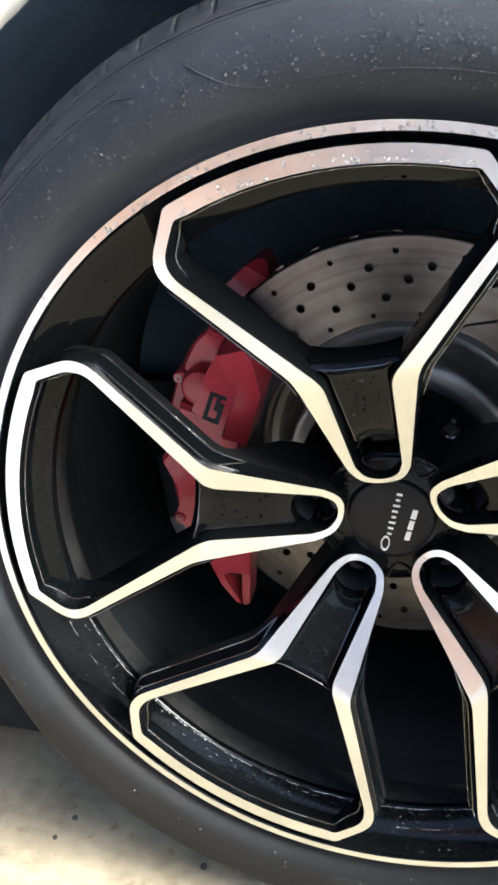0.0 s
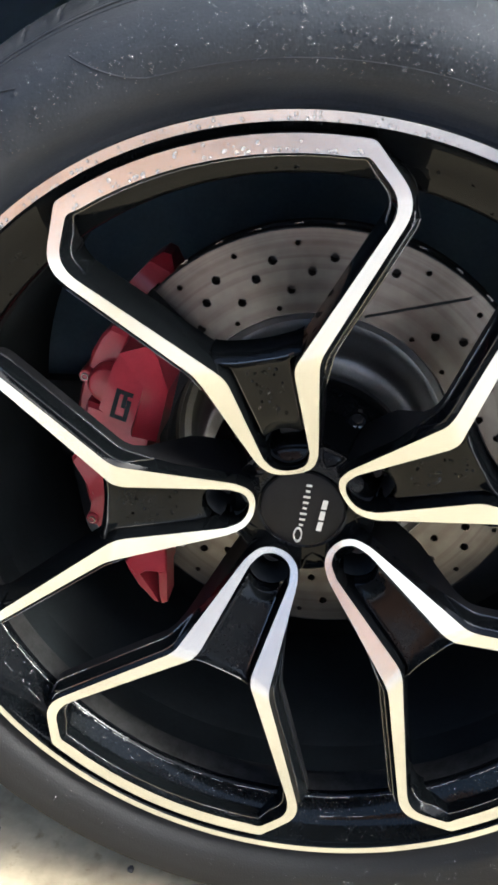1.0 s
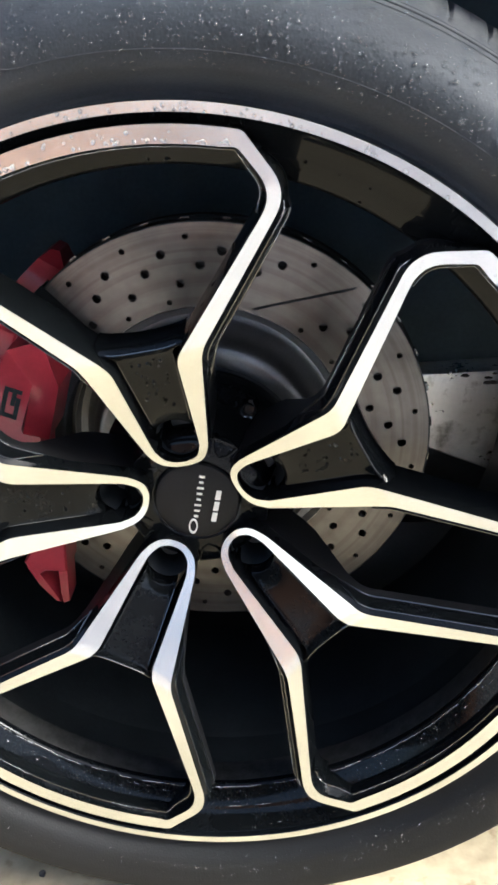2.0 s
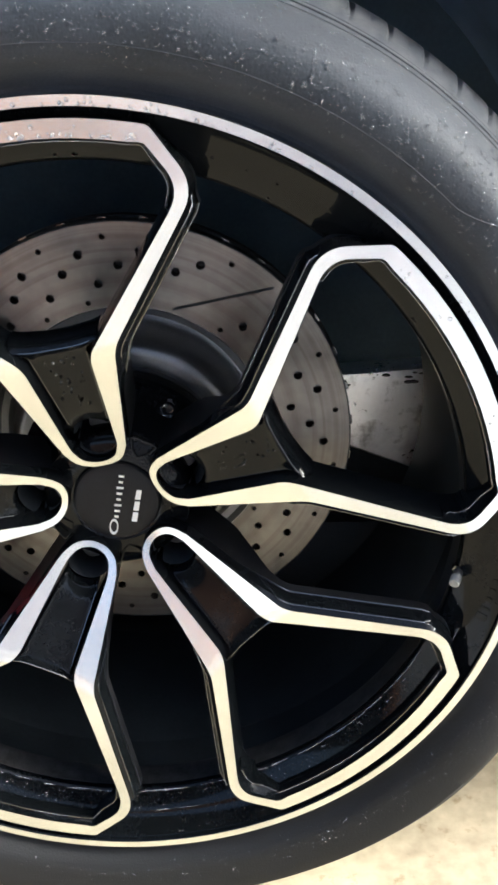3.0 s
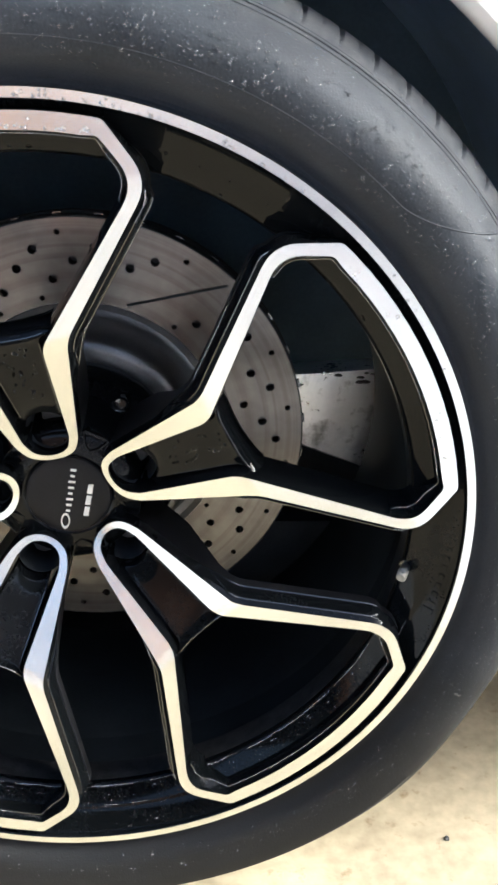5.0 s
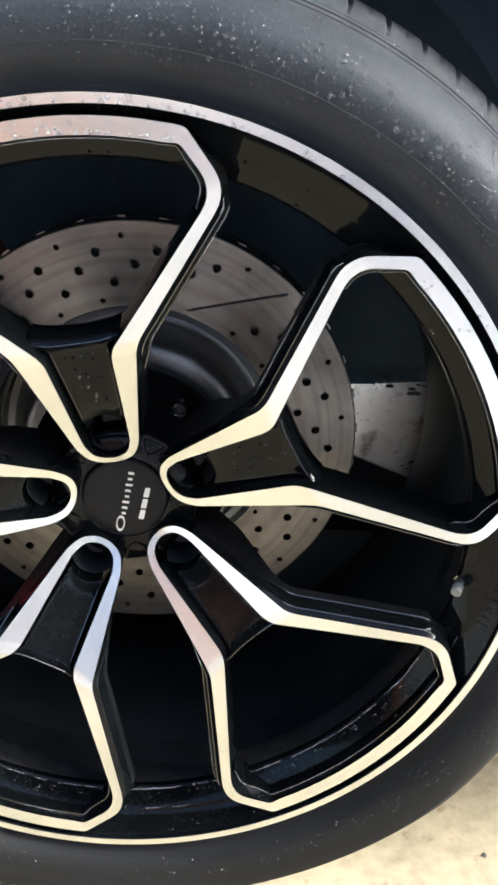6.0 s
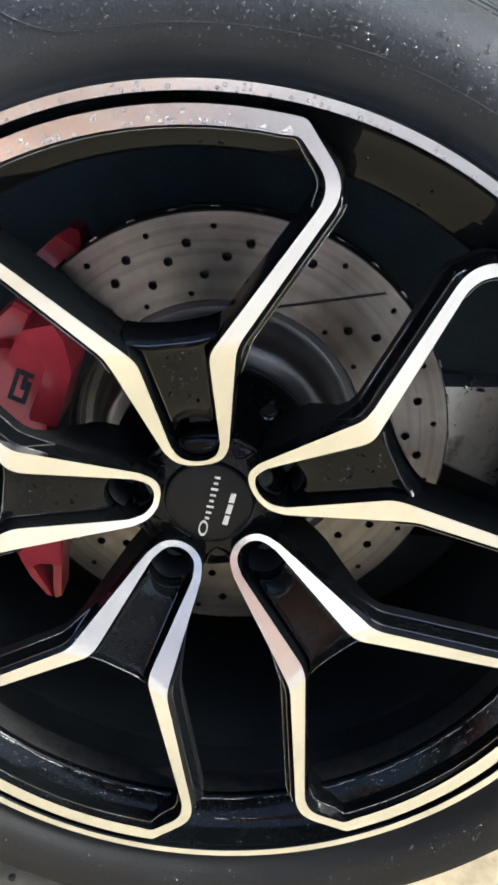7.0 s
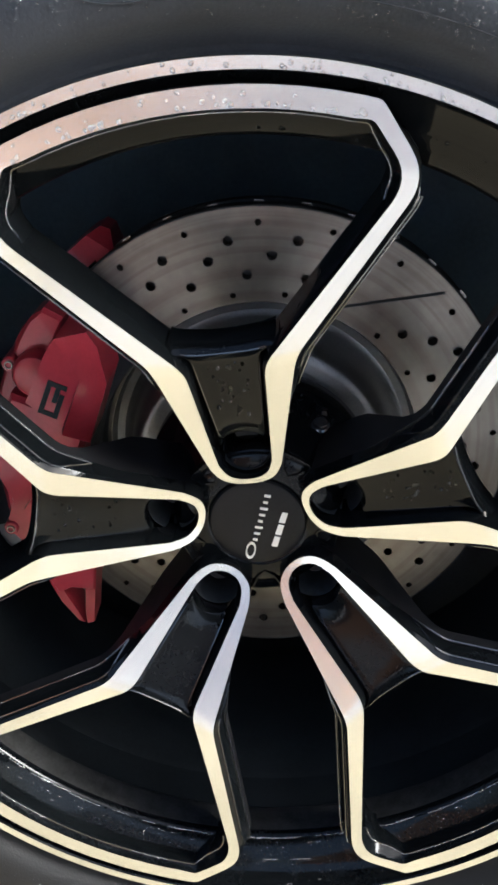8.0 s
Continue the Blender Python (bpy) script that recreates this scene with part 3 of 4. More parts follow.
for k in range(1, 5):
    m = AXLE @ turn(FIRST - STEP * k)
    s = again(spoke, "spoke", wheel, m)
    again(bright, "machined_face", s, Matrix())
    again(back, "spoke_back", s, Matrix())
    for f in fine:
        again(f, f.name.split(".")[0], s, Matrix())
    again(web, "web_plate", s, Matrix())
    again(well, "bolt_well", s, Matrix())
    again(bolt, "lug_bolt", wheel, m)

# hub between the spokes, with small triangular pockets
part("hub", lathe([(0.0300, 0.0690), (0.0335, 0.0685), (0.0345, 0.0678), (0.0400, 0.0680), (0.0500, 0.0700), (0.0545, 0.0730), (0.0570, 0.0790), (0.0600, 0.0930), (0.0680, 0.1060), (0.0790, 0.1140), (0.0815, 0.1180), (0.0815, 0.1384), (0.0001, 0.1384)], 96), BLACK, wheel, "gloss black hub", AXLE)


def pocket():
    """A raised triangular rim round a shallow hollow."""
    tri = [(0.0395, 0.0), (0.0440, 0.0060), (0.0530, 0.0105), (0.0545, 0.0085), (0.0548, 0.0), (0.0545, -0.0085), (0.0530, -0.0105), (0.0440, -0.0060)]
    bm = bmesh.new()
    def ring(k, y):
        return [bm.verts.new((0.049 + (x - 0.049) * k, y + max(0, (x - 0.05)) * 0.25, z * k)) for x, z in tri]
    rs = [ring(1.08, 0.0705), ring(1.0, 0.0672), ring(0.86, 0.0672), ring(0.74, 0.0700)]
    for a, b in zip(rs, rs[1:]):
        for i in range(8):
            bm.faces.new((a[i], a[(i + 1) % 8], b[(i + 1) % 8], b[i]))
    bm.faces.new(rs[-1])
    return bm


pk = part("hub_pocket", pocket(), BLACK, wheel, "", AXLE @ turn(FIRST - 36), angle=50)
for k in range(1, 5):
    again(pk, "hub_pocket", wheel, AXLE @ turn(FIRST - 36 - STEP * k))

part("hub_nut", tube([(0.0001, 0.1045), (0.0044, 0.1045), (0.0050, 0.1015), (0.0062, 0.1010), (0.0069, 0.1022), (0.0070, 0.1180)], (0.0705, 0, 0), 12), WET, wheel, "dark round nut between the spoke roots", AXLE @ turn(FIRST - 43), angle=20)

# centre cap with its printed marks as plain bars
cap = part("centre_cap", lathe([(0.0001, 0.0652), (0.0200, 0.0653), (0.0290, 0.0658), (0.0315, 0.0666), (0.0324, 0.0680), (0.0326, 0.0720)], 96), SATIN, wheel, "matt black centre cap with silver marks", AXLE)


def bar(x, z, w, h, lean, y=0.0648):
    c, s = math.cos(radians(lean)), math.sin(radians(lean))
    return slab([(x + px * c - pz * s, z + px * s + pz * c) for px, pz in ((-w / 2, -h / 2), (w / 2, -h / 2), (w / 2, h / 2), (-w / 2, h / 2))], y, y + 0.0012)


for k in range(3):
    x, z = 0.0171 - 0.0019 * k, 0.0062 - 0.0095 * k
    part("logo_block", slab([(x - 0.0029, z - 0.0035), (x + 0.0010, z - 0.0041), (x + 0.0026, z + 0.0036), (x - 0.0011, z + 0.0041)], 0.0646, 0.0660), SILVER, cap, "slanted silver block", smooth=False)
part("logo_bar", lathe([(0.0026, 0.0660), (0.0026, 0.0646), (0.0035, 0.0646), (0.0035, 0.0660)], 28), SILVER, cap, "silver ring mark", Matrix.Translation((-0.0034, 0, -0.0212)) @ Matrix.Rotation(radians(6), 4, "Y") @ Matrix.Diagonal((0.95, 1, 1.95, 1)))
for k in range(8):
    x, z, w = -0.0008 + 0.0009 * k, -0.0118 + 0.0049 * k, 0.0017 + 0.0005 * (k % 3)
    part("logo_bar", slab([(x - w, z - 0.0009), (x + w - 0.0003, z - 0.0015), (x + w, z + 0.0001), (x - w + 0.0003, z + 0.0007)], 0.0646, 0.0658), SILVER, cap, "small silver bar", smooth=False)

# valve
CAPAT, COLLAR = Vector((0.2488, 0.018, -0.0387)), Vector((0.2535, 0.028, -0.0374))
stem = CAPAT - COLLAR                          # the valve leans out from the barrel towards the axle
lean_in = Vector((0, -1, 0)).rotation_difference(stem.normalized()).to_matrix().to_4x4()
VALVE = Matrix.Translation(COLLAR)
valve = part("valve", tube([(0.0001, -0.0040), (0.0036, -0.0040), (0.0040, -0.0032), (0.0054, -0.0030), (0.0060, -0.0020), (0.0060, 0.0040), (0.0066, 0.0050), (0.0066, 0.0100)], (0, 0, 0), 6), CHROME, wheel, "short tyre valve with a hexagonal collar", AXLE @ VALVE @ lean_in, smooth=False)
part("stem", tube([(0.0030, -0.0120), (0.0034, -0.0118), (0.0034, 0.0)], (0, 0, 0), 16), HAT, valve, "dark metal stem")
part("valve_cap", tube([(0.0001, -0.0178), (0.0030, -0.0178), (0.0038, -0.0170), (0.0040, -0.0100), (0.0030, -0.0098)], (0, 0, 0), 18), CAPGREY, valve, "matt grey valve cap")

# embossed maker's mark on the flange, as plain bars
flange = sorted(RIM[:10])
for k, (h, w) in enumerate(((0.0062, 0.0034), (0.0050, 0.0012), (0.0030, 0.0022), (0.0030, 0.0022), (0.0030, 0.0024), (0.0028, 0.0026), (0.0028, 0.0026), (0.0026, 0.0022))):
    a, r = -14.0 + 1.62 * k, 0.2758 + 0.0003 * k
    m = bmesh.new()
    vs = []
    for dr, da in ((-1, -1), (1, -1), (1, 1), (-1, 1)):
        rr, aa = r + dr * h / 2, a + math.degrees(da * w * 0.75 / r)
        x, z = polar(rr, aa)
        vs.append((x, between(flange, rr), z))
    front = [m.verts.new((x, y - 0.0009, z)) for x, y, z in vs]
    back = [m.verts.new((x, y + 0.001, z)) for x, y, z in vs]
    m.faces.new(front)
    for i in range(4):
        m.faces.new((front[i], front[(i + 1) % 4], back[(i + 1) % 4], back[i]))
    part("embossed_bar", m, BLACK, rim, "raised black bar", smooth=False)

# ---- brake disc ----
disc = thing("brake_disc", (0, 0.18, H), "drilled steel brake disc with a fine scratch", "brake disc")
DISC = Matrix.Translation((0, -0.173, 0))


def drilled_face(y, holes, r0, r1):
    bm = bmesh.new()
    def circle(cx, cz, r, n):
        vs = [bm.verts.new((cx + r * math.cos(2 * math.pi * k / n), y, cz + r * math.sin(2 * math.pi * k / n))) for k in range(n)]
        return [bm.edges.new((vs[k], vs[(k + 1) % n])) for k in range(n)]
    edges = circle(0, 0, r0, 120) + circle(0, 0, r1, 160)
    inner = []
    for cx, cz, r in holes:
        c = circle(cx, cz, r, 12)
        inner += c
        edges += c
    bmesh.ops.triangle_fill(bm, use_beauty=True, use_dissolve=False, edges=edges)
    made = bmesh.ops.extrude_edge_only(bm, edges=inner)
    for v in made["geom"]:
        if isinstance(v, bmesh.types.BMVert):
            v.co.y += 0.012
    return bm


HOLES = []
GROOVE = (Vector(polar(0.1225, FIRST - 29.0)), Vector(polar(0.1800, FIRST - 52.6)))


def off_groove(x, z):
    """How far a place lies from the scratch's line."""
    a, b = GROOVE
    d = (b - a).normalized()
    v = Vector((x, z)) - a
    along = max(0.0, min((b - a).length, v.dot(d)))
    return (v - d * along).length


for k in range(21):
    for r, a, size in ((0.1755, 11.2, 0.0024), (0.1642, 1.5, 0.0038), (0.1526, 7.7, 0.0038), (0.1387, -2.4, 0.0036), (0.1249, 2.9, 0.0022)):
        x, z = polar(r, FIRST + a + k * 360 / 21)
        if off_groove(x, z) > 0.0065:
            HOLES.append((x, z, size))
rotor = part("rotor_face", drilled_face(0.168, HOLES, 0.1186, 0.1864), STEEL, disc, "bright worn rotor face with drilled holes", DISC, angle=20)
part("rotor_edge", lathe([(0.1864, 0.168), (0.1876, 0.1686), (0.1876, 0.1790), (0.180, 0.1800), (0.180, 0.1880), (0.1876, 0.1890), (0.1876, 0.1980), (0.12, 0.1985)], 160), UNDER, disc, "", DISC)
part("disc_hat", lathe([(0.1186, 0.1680), (0.1182, 0.1677), (0.1178, 0.1680), (0.1170, 0.1720), (0.1155, 0.1765), (0.1100, 0.1785), (0.1060, 0.1770), (0.1035, 0.1735), (0.1018, 0.1680), (0.1008, 0.1610), (0.0998, 0.1540), (0.0984, 0.1485), (0.0965, 0.1443), (0.0938, 0.1408), (0.0908, 0.1390), (0.0880, 0.1386), (0.0780, 0.1386), (0.0772, 0.1400), (0.0640, 0.1400)], 128), HAT, disc, "dull grey disc hat", DISC)
part("backing", lathe([(0.178, 0.181), (0.12, 0.181)], 96), DARK, disc, "", DISC)
p0, p1 = GROOVE
sx, sz = p1[0] - p0[0], p1[1] - p0[1]
sl = math.hypot(sx, sz)
nx, nz = -sz / sl * 0.0011, sx / sl * 0.0011
part("scratch_groove", slab([(p0[0] - nx, p0[1] - nz), (p1[0] - nx, p1[1] - nz), (p1[0] + nx, p1[1] + nz), (p0[0] + nx, p0[1] + nz)], 0.1677, 0.1690), UNDER, disc, "thin dark scratch across the rotor", DISC, smooth=False)
vane = part("vane_end", box(0.1876, 0.1895, 0.1745, 0.1790, -0.0034, 0.0034), CHROME, disc, "", DISC @ turn(4), smooth=False)
for k in range(1, 36):
    again(vane, "vane_end", disc, DISC @ turn(4 + 10 * k))

# ---- brake caliper ----
caliper = thing("brake_caliper", (-0.16, 0.12, H), "glossy red brake caliper with a dark emblem", "brake caliper")
CAL = Matrix.Translation((0.16, -0.12, 0))


def arc_block(r0, r1, a0, a1, y0, y1, n=10, chamfer=0.004):
    """A block bent round the axle between two radii and two angles."""
    out = [polar(r1, a0 + (a1 - a0) * k / n) for k in range(n + 1)] + [polar(r0, a1 + (a0 - a1) * k / n) for k in range(n + 1)]
    return slab(out, y0, y1, chamfer)


part("bridge", arc_block(0.150, 0.2000, 150, 205, 0.140, 0.200, 16), RED, caliper, "red caliper bridge in shade", CAL, angle=30)
part("yoke", arc_block(0.130, 0.186, 160, 202, 0.108, 0.150, 12), RED, caliper, "", CAL, angle=30)


def faceted(front, faces, rim, back):
    """A casting with a faceted front, walled back along its rim."""
    bm = bmesh.new()
    vs = [bm.verts.new(p) for p in front]
    for f in faces:
        bm.faces.new([vs[i] for i in f])
    bs = [bm.verts.new((front[i][0], back, front[i][2])) for i in rim]
    n = len(rim)
    for i in range(n):
        k = (i + 1) % n
        bm.faces.new((vs[rim[i]], vs[rim[k]], bs[k], bs[i]))
    bmesh.ops.bevel(bm, geom=[e for e in bm.edges if len(e.link_faces) == 2 and e.calc_face_angle(0) > 0.15], offset=0.0010, segments=2, affect="EDGES", profile=0.5)
    return bm


part("bridge", faceted([(-0.1575, 0.182, 0.1350), (-0.1490, 0.184, 0.1435), (-0.1365, 0.190, 0.1550), (-0.1280, 0.200, 0.1600), (-0.1215, 0.204, 0.1570), (-0.1160, 0.190, 0.1430), (-0.1195, 0.182, 0.1255), (-0.1340, 0.180, 0.1150)],
                        [(0, 1, 6, 7), (1, 2, 5, 6), (2, 3, 4, 5)], [0, 1, 2, 3, 4, 5, 6, 7], 0.230), RED, caliper, "red caliper bridge over the disc", CAL, angle=30)
body = part("body", faceted([(-0.1365, 0.087, 0.1140), (-0.1180, 0.098, 0.1157), (-0.1115, 0.100, 0.1050), (-0.1205, 0.086, 0.0871), (-0.1340, 0.086, 0.0509), (-0.1574, 0.086, 0.0687),
                             (-0.1425, 0.086, 0.1043), (-0.1068, 0.104, 0.0772), (-0.1195, 0.104, 0.0327), (-0.1360, 0.093, 0.0426)],
                            [(0, 3, 4, 5, 6), (0, 1, 2, 3), (2, 7, 3), (3, 7, 8), (3, 8, 9), (3, 9, 4)], [0, 1, 2, 7, 8, 9, 4, 5, 6], 0.155), RED, caliper, "glossy red faceted caliper body", CAL, angle=25)
part("arm", slab([(-0.1505, 0.1235), (-0.1599, 0.1163), (-0.1693, 0.1022), (-0.1736, 0.0903), (-0.1677, 0.0787), (-0.1645, 0.0635), (-0.1590, 0.0660), (-0.1450, 0.0980), (-0.1377, 0.1173)], 0.117, 0.152, 0.003), RED, caliper, "", CAL, angle=30)
part("arm", slab([(-0.1930, 0.0130), (-0.1840, 0.0230), (-0.1720, 0.0090), (-0.1600, 0.0000), (-0.1570, -0.0460), (-0.1720, -0.0585), (-0.1800, -0.0500), (-0.1830, -0.0380), (-0.1790, -0.0220), (-0.1860, -0.0020)], 0.106, 0.152, 0.003), RED, caliper, "", CAL, angle=30)
part("body", faceted([(-0.1690, 0.101, -0.0240), (-0.1580, 0.099, -0.0060), (-0.1340, 0.099, -0.0040), (-0.1340, 0.099, -0.0520), (-0.1650, 0.100, -0.0500)], [(0, 1, 2, 3, 4)], [0, 1, 2, 3, 4], 0.150), RED, caliper, "", CAL, angle=25)
part("boss", tube([(0.0001, 0.1035), (0.0115, 0.1037), (0.0140, 0.1046), (0.0156, 0.1070), (0.0162, 0.1110), (0.0162, 0.150)], (-0.1560, 0, 0.0790), 24), RED, caliper, "rounded red boss", CAL)
part("pad", arc_block(0.1215, 0.1900, 134, 208, 0.150, 0.1742, 24, 0.002), UNDER, caliper, "black brake pad carrier against the disc", CAL, angle=30)
lean = -19.7
c, s = math.cos(radians(lean)), math.sin(radians(lean))
for x, z, w, h in ((-0.0050, 0, 0.0034, 0.0250), (0.0050, -0.0034, 0.0034, 0.0182), (0.0017, 0.0108, 0.0100, 0.0034), (0, -0.0108, 0.0066, 0.0034), (0.0014, 0.0036, 0.0034, 0.0108)):
    part("emblem_bar", bar(-0.1390 + x * c - z * s, 0.0722 + x * s + z * c, w, h, lean, 0.0853), UNDER, body, "dark emblem bar", None, smooth=False)
for x, y, z in ((-0.1743, 0.1105, 0.0844), (-0.1805, 0.1035, -0.0425)):
    ear = part("ear", tube([(0.0001, y), (0.0044, y), (0.0054, y + 0.0013), (0.0058, 0.150)], (x, 0, z), 20), RED, caliper, "", CAL)
    part("bolt", tube([(0.0020, y - 0.0002), (0.0022, y - 0.0012), (0.0028, y - 0.0012), (0.0031, y - 0.0006), (0.0031, y + 0.001)], (x, 0, z), 16), CHROME, ear, "small steel bolt ring")
part("tail", slab([(-0.1575, -0.0860), (-0.1400, -0.0600), (-0.1190, -0.0600), (-0.1205, -0.0950), (-0.1395, -0.0950), (-0.1490, -0.1010)], 0.106, 0.140, 0.002), RED, caliper, "", CAL, angle=30)
part("prong", slab([(-0.1560, -0.0900), (-0.1470, -0.0945), (-0.1345, -0.1165), (-0.1295, -0.1275), (-0.1335, -0.1265), (-0.1475, -0.1090)], 0.107, 0.132, 0.0012), RED, caliper, "", CAL, angle=30)
part("prong", slab([(-0.1285, -0.0940), (-0.1205, -0.0940), (-0.1222, -0.1262), (-0.1280, -0.1285), (-0.1292, -0.1180)], 0.107, 0.132, 0.0012), RED, caliper, "", CAL, angle=30)

# ---- suspension parts behind the brake ----
knuckle = thing("suspension_knuckle", (0.2233, 0.268, H - 0.0235), "dirty pale cast aluminium suspension arm behind the brake", "suspension arm")
arm = part("arm", slab([(-0.075, 0.047), (-0.02, 0.050), (0.075, 0.057), (0.076, 0.018), (0.080, 0.014), (0.070, -0.020), (0.050, -0.062), (-0.02, -0.036), (-0.075, -0.012)], 0.0, 0.03, 0.003), CASTING, knuckle, "dirty cast arm", Matrix.Rotation(radians(-1), 4, "X") @ Matrix.Scale(0.9455, 4))
random.seed(21)
for k in range(10):                          # clods of dried mud along the casting's upper edge
    bm = bmesh.new()
    bmesh.ops.create_icosphere(bm, subdivisions=2, radius=random.uniform(0.0012, 0.0026))
    for v in bm.verts:
        v.co *= 1 + 0.4 * noise.noise(v.co * 420 + Vector((k, 0, 0)))
        v.co.x *= 1.8
        v.co.z *= 0.6
    x = random.uniform(-0.055, 0.065)
    part("mud_clod", bm, GRIT, knuckle, "dark clod of dried mud", Matrix.Translation((x, -0.0005, 0.0450 + 0.05 * x - random.choice((0.0, 0.001, 0.004, 0.009)))))
part("bushing", tube([(0.004, -0.006), (0.012, -0.006), (0.014, 0.0), (0.014, 0.03)], (-0.055, 0, -0.03), 18), DARK, knuckle, "dark rubber bushing")
strut = thing("suspension_strut", (-0.208, 0.225, H - 0.107), "pale grey suspension strut foot behind the brake caliper", "suspension strut")
part("body", tube([(0.0001, -0.034), (0.008, -0.0325), (0.015, -0.028), (0.0205, -0.021), (0.024, -0.012), (0.0250, -0.004)], (0, 0, 0), 28), PALE_METAL, strut, "pale grey strut foot", Matrix.Rotation(radians(62), 4, "X") @ Matrix.Rotation(radians(16), 4, "Z"))
# upper length coloured black, in place of the light's falloff above the foot
part("strut_fade", tube([(0.0250, -0.004), (0.0256, -0.002), (0.0256, 0.060)], (0, 0, 0), 28), UNDER, strut, "upper strut blackened so that its foot fades out", Matrix.Rotation(radians(62), 4, "X") @ Matrix.Rotation(radians(16), 4, "Z"))

# ---- car body round the wheel ----
car = thing("car_body", (0, 0.6, 0.2), "white painted car body with an open wheel arch", "car")
CAR = Matrix.Translation((0, -0.6, -0.2))
ARCH, EDGE = 0.4240, 0.040
bm = bmesh.new()
N = 96
rows = []
for k in range(N + 1):
    a = -35 + 250 * k / N
    c, s = math.cos(radians(a)), math.sin(radians(a))
    far = min(1.5 / max(abs(c), 1e-6), (0.75 / s if s > 1e-6 else 0.22 / max(-s, 1e-6)))
    ring = []
    for r, y in ((ARCH, EDGE + 0.020), (ARCH, EDGE + 0.010), (ARCH + 0.002, EDGE + 0.004), (ARCH + 0.006, EDGE), (ARCH + 0.04, EDGE - 0.004), (max(far, ARCH + 0.06), EDGE + 0.01)):
        ring.append(bm.verts.new((r * c - 0.005, y, max(0.27, H + r * s))))
    rows.append(ring)
for p, q in zip(rows, rows[1:]):
    for i in range(5):
        bm.faces.new((p[i], p[i + 1], q[i + 1], q[i]))
part("side_panel", bm, WHITE, car, "white painted side panel", CAR)
bm = lathe([(ARCH + 0.002, EDGE + 0.018), (ARCH + 0.012, EDGE + 0.022), (ARCH + 0.030, 0.12), (ARCH + 0.030, 0.50)], 96)
for v in bm.verts:
    v.co.z += H
    v.co.x -= 0.005
bmesh.ops.delete(bm, geom=[v for v in bm.verts if v.co.z < H - 0.14], context="VERTS")
part("arch_liner", bm, LINER, car, "blue-grey wheel arch liner in shade", CAR)
# back of the arch, its shade put into the colour
part("shade_panel", box(-0.46, 0.46, 0.495, 0.515, 0.19, 0.83), LINER_DARK, car, "", CAR, smooth=False)
part("shell", box(-0.499, 0.499, 0.56, 1.75, 0.19, 1.12, 0.03), WHITE, car, "", CAR)
part("roof_panel", box(-0.50, 0.50, 0.052, 0.56, 1.10, 1.118), WHITE, car, "", CAR, smooth=False)
part("front_box", box(0.50, 2.30, 0.052, 1.75, 0.27, 1.118, 0.02), WHITE, car, "", CAR)
part("rear_box", box(-2.30, -0.50, 0.052, 1.75, 0.19, 1.118, 0.02), WHITE, car, "", CAR)
# two black panels added for the dark below the car
part("ground_shade", box(-0.62, -0.355, 0.135, 0.150, 0.012, 0.20, 0.003), UNDER, car, "black panel standing in for shade under the car", CAR)
part("sill_shade", box(-2.20, -0.43, 0.060, 0.30, 0.045, 0.195, 0.01), UNDER, car, "black panel added to darken the ground under the car", CAR)
# black sheets added in place of the shade behind the wheel
part("shade_panel", box(-0.45, 0.45, 0.31, 0.33, 0.02, 0.20), UNDER, car, "", CAR, smooth=False)
part("shade_panel", box(-0.49, 0.49, 0.45, 0.47, 0.03, 0.30), UNDER, car, "", CAR, smooth=False)
part("axle_shaft", tube([(0.05, 0.14), (0.05, 0.24), (0.03, 0.25), (0.03, 0.62)], (0, 0, H), 24), DARK, car, "", CAR)

# ---- pebbles on the concrete ----
random.seed(11)
for x, y, size in ((-0.153, 0.019, 0.0034), (-0.293, 0.046, 0.0026), (-0.303, 0.021, 0.0022), (0.330, 0.060, 0.0024), (0.385, 0.015, 0.0020)):
    bm = bmesh.new()
    bmesh.ops.create_icosphere(bm, subdivisions=2, radius=size)
    for v in bm.verts:
        v.co *= 1 + 0.35 * noise.noise(v.co * 500)
        v.co.z *= 0.7
    tagged(part("pebble", bm, GRIT, None, "", Matrix.Translation((x, y, size * 0.55))), "small dark grey pebble lying on the concrete", "pebble", "pebbles on the ground")

# ---- water beads ----
def beads(spots, tall=1.0):
    """Small flattened domes at (place, normal, radius)."""
    bm = bmesh.new()
    for p, n, r, *more in spots:
        p, n = Vector(p), Vector(n).normalized()
        s = n.cross(Vector((0, 1, 0)))
        s = s.normalized() if s.length > 0.05 else n.orthogonal().normalized()
        u = n.cross(s)
        sx, sz = (more[0] if more else 1.0), random.uniform(0.75, 1.25)
        n_seg = 10 if r > 0.0006 else 7
        turns = [2 * math.pi * j / n_seg for j in range(n_seg)]
        rings = [[bm.verts.new(p + r * k * (math.cos(a) * sx * s + math.sin(a) * sz * u) + n * r * h * tall) for a in turns] for k, h in ((1.02, -0.15), (0.98, 0.22), (0.83, 0.52), (0.50, 0.74))]
        top = bm.verts.new(p + n * r * 0.82 * tall)
        for a, b in zip(rings, rings[1:]):
            for i in range(n_seg):
                bm.faces.new((a[i], a[(i + 1) % n_seg], b[(i + 1) % n_seg], b[i]))
        for i in range(n_seg):
            bm.faces.new((rings[-1][i], rings[-1][(i + 1) % n_seg], top))
    return bm


def tyre_spot(r, a):
    y0, y1 = between(SIDE, r - 0.001), between(SIDE, r + 0.001)
    x, z = polar(r, a)
    c, s = math.cos(radians(a)), math.sin(radians(a))
    slope = (y1 - y0) / 0.002
    n = Vector((slope * c, -1, slope * s)).normalized()
    return (x, between(SIDE, r), z + H), n


random.seed(4)
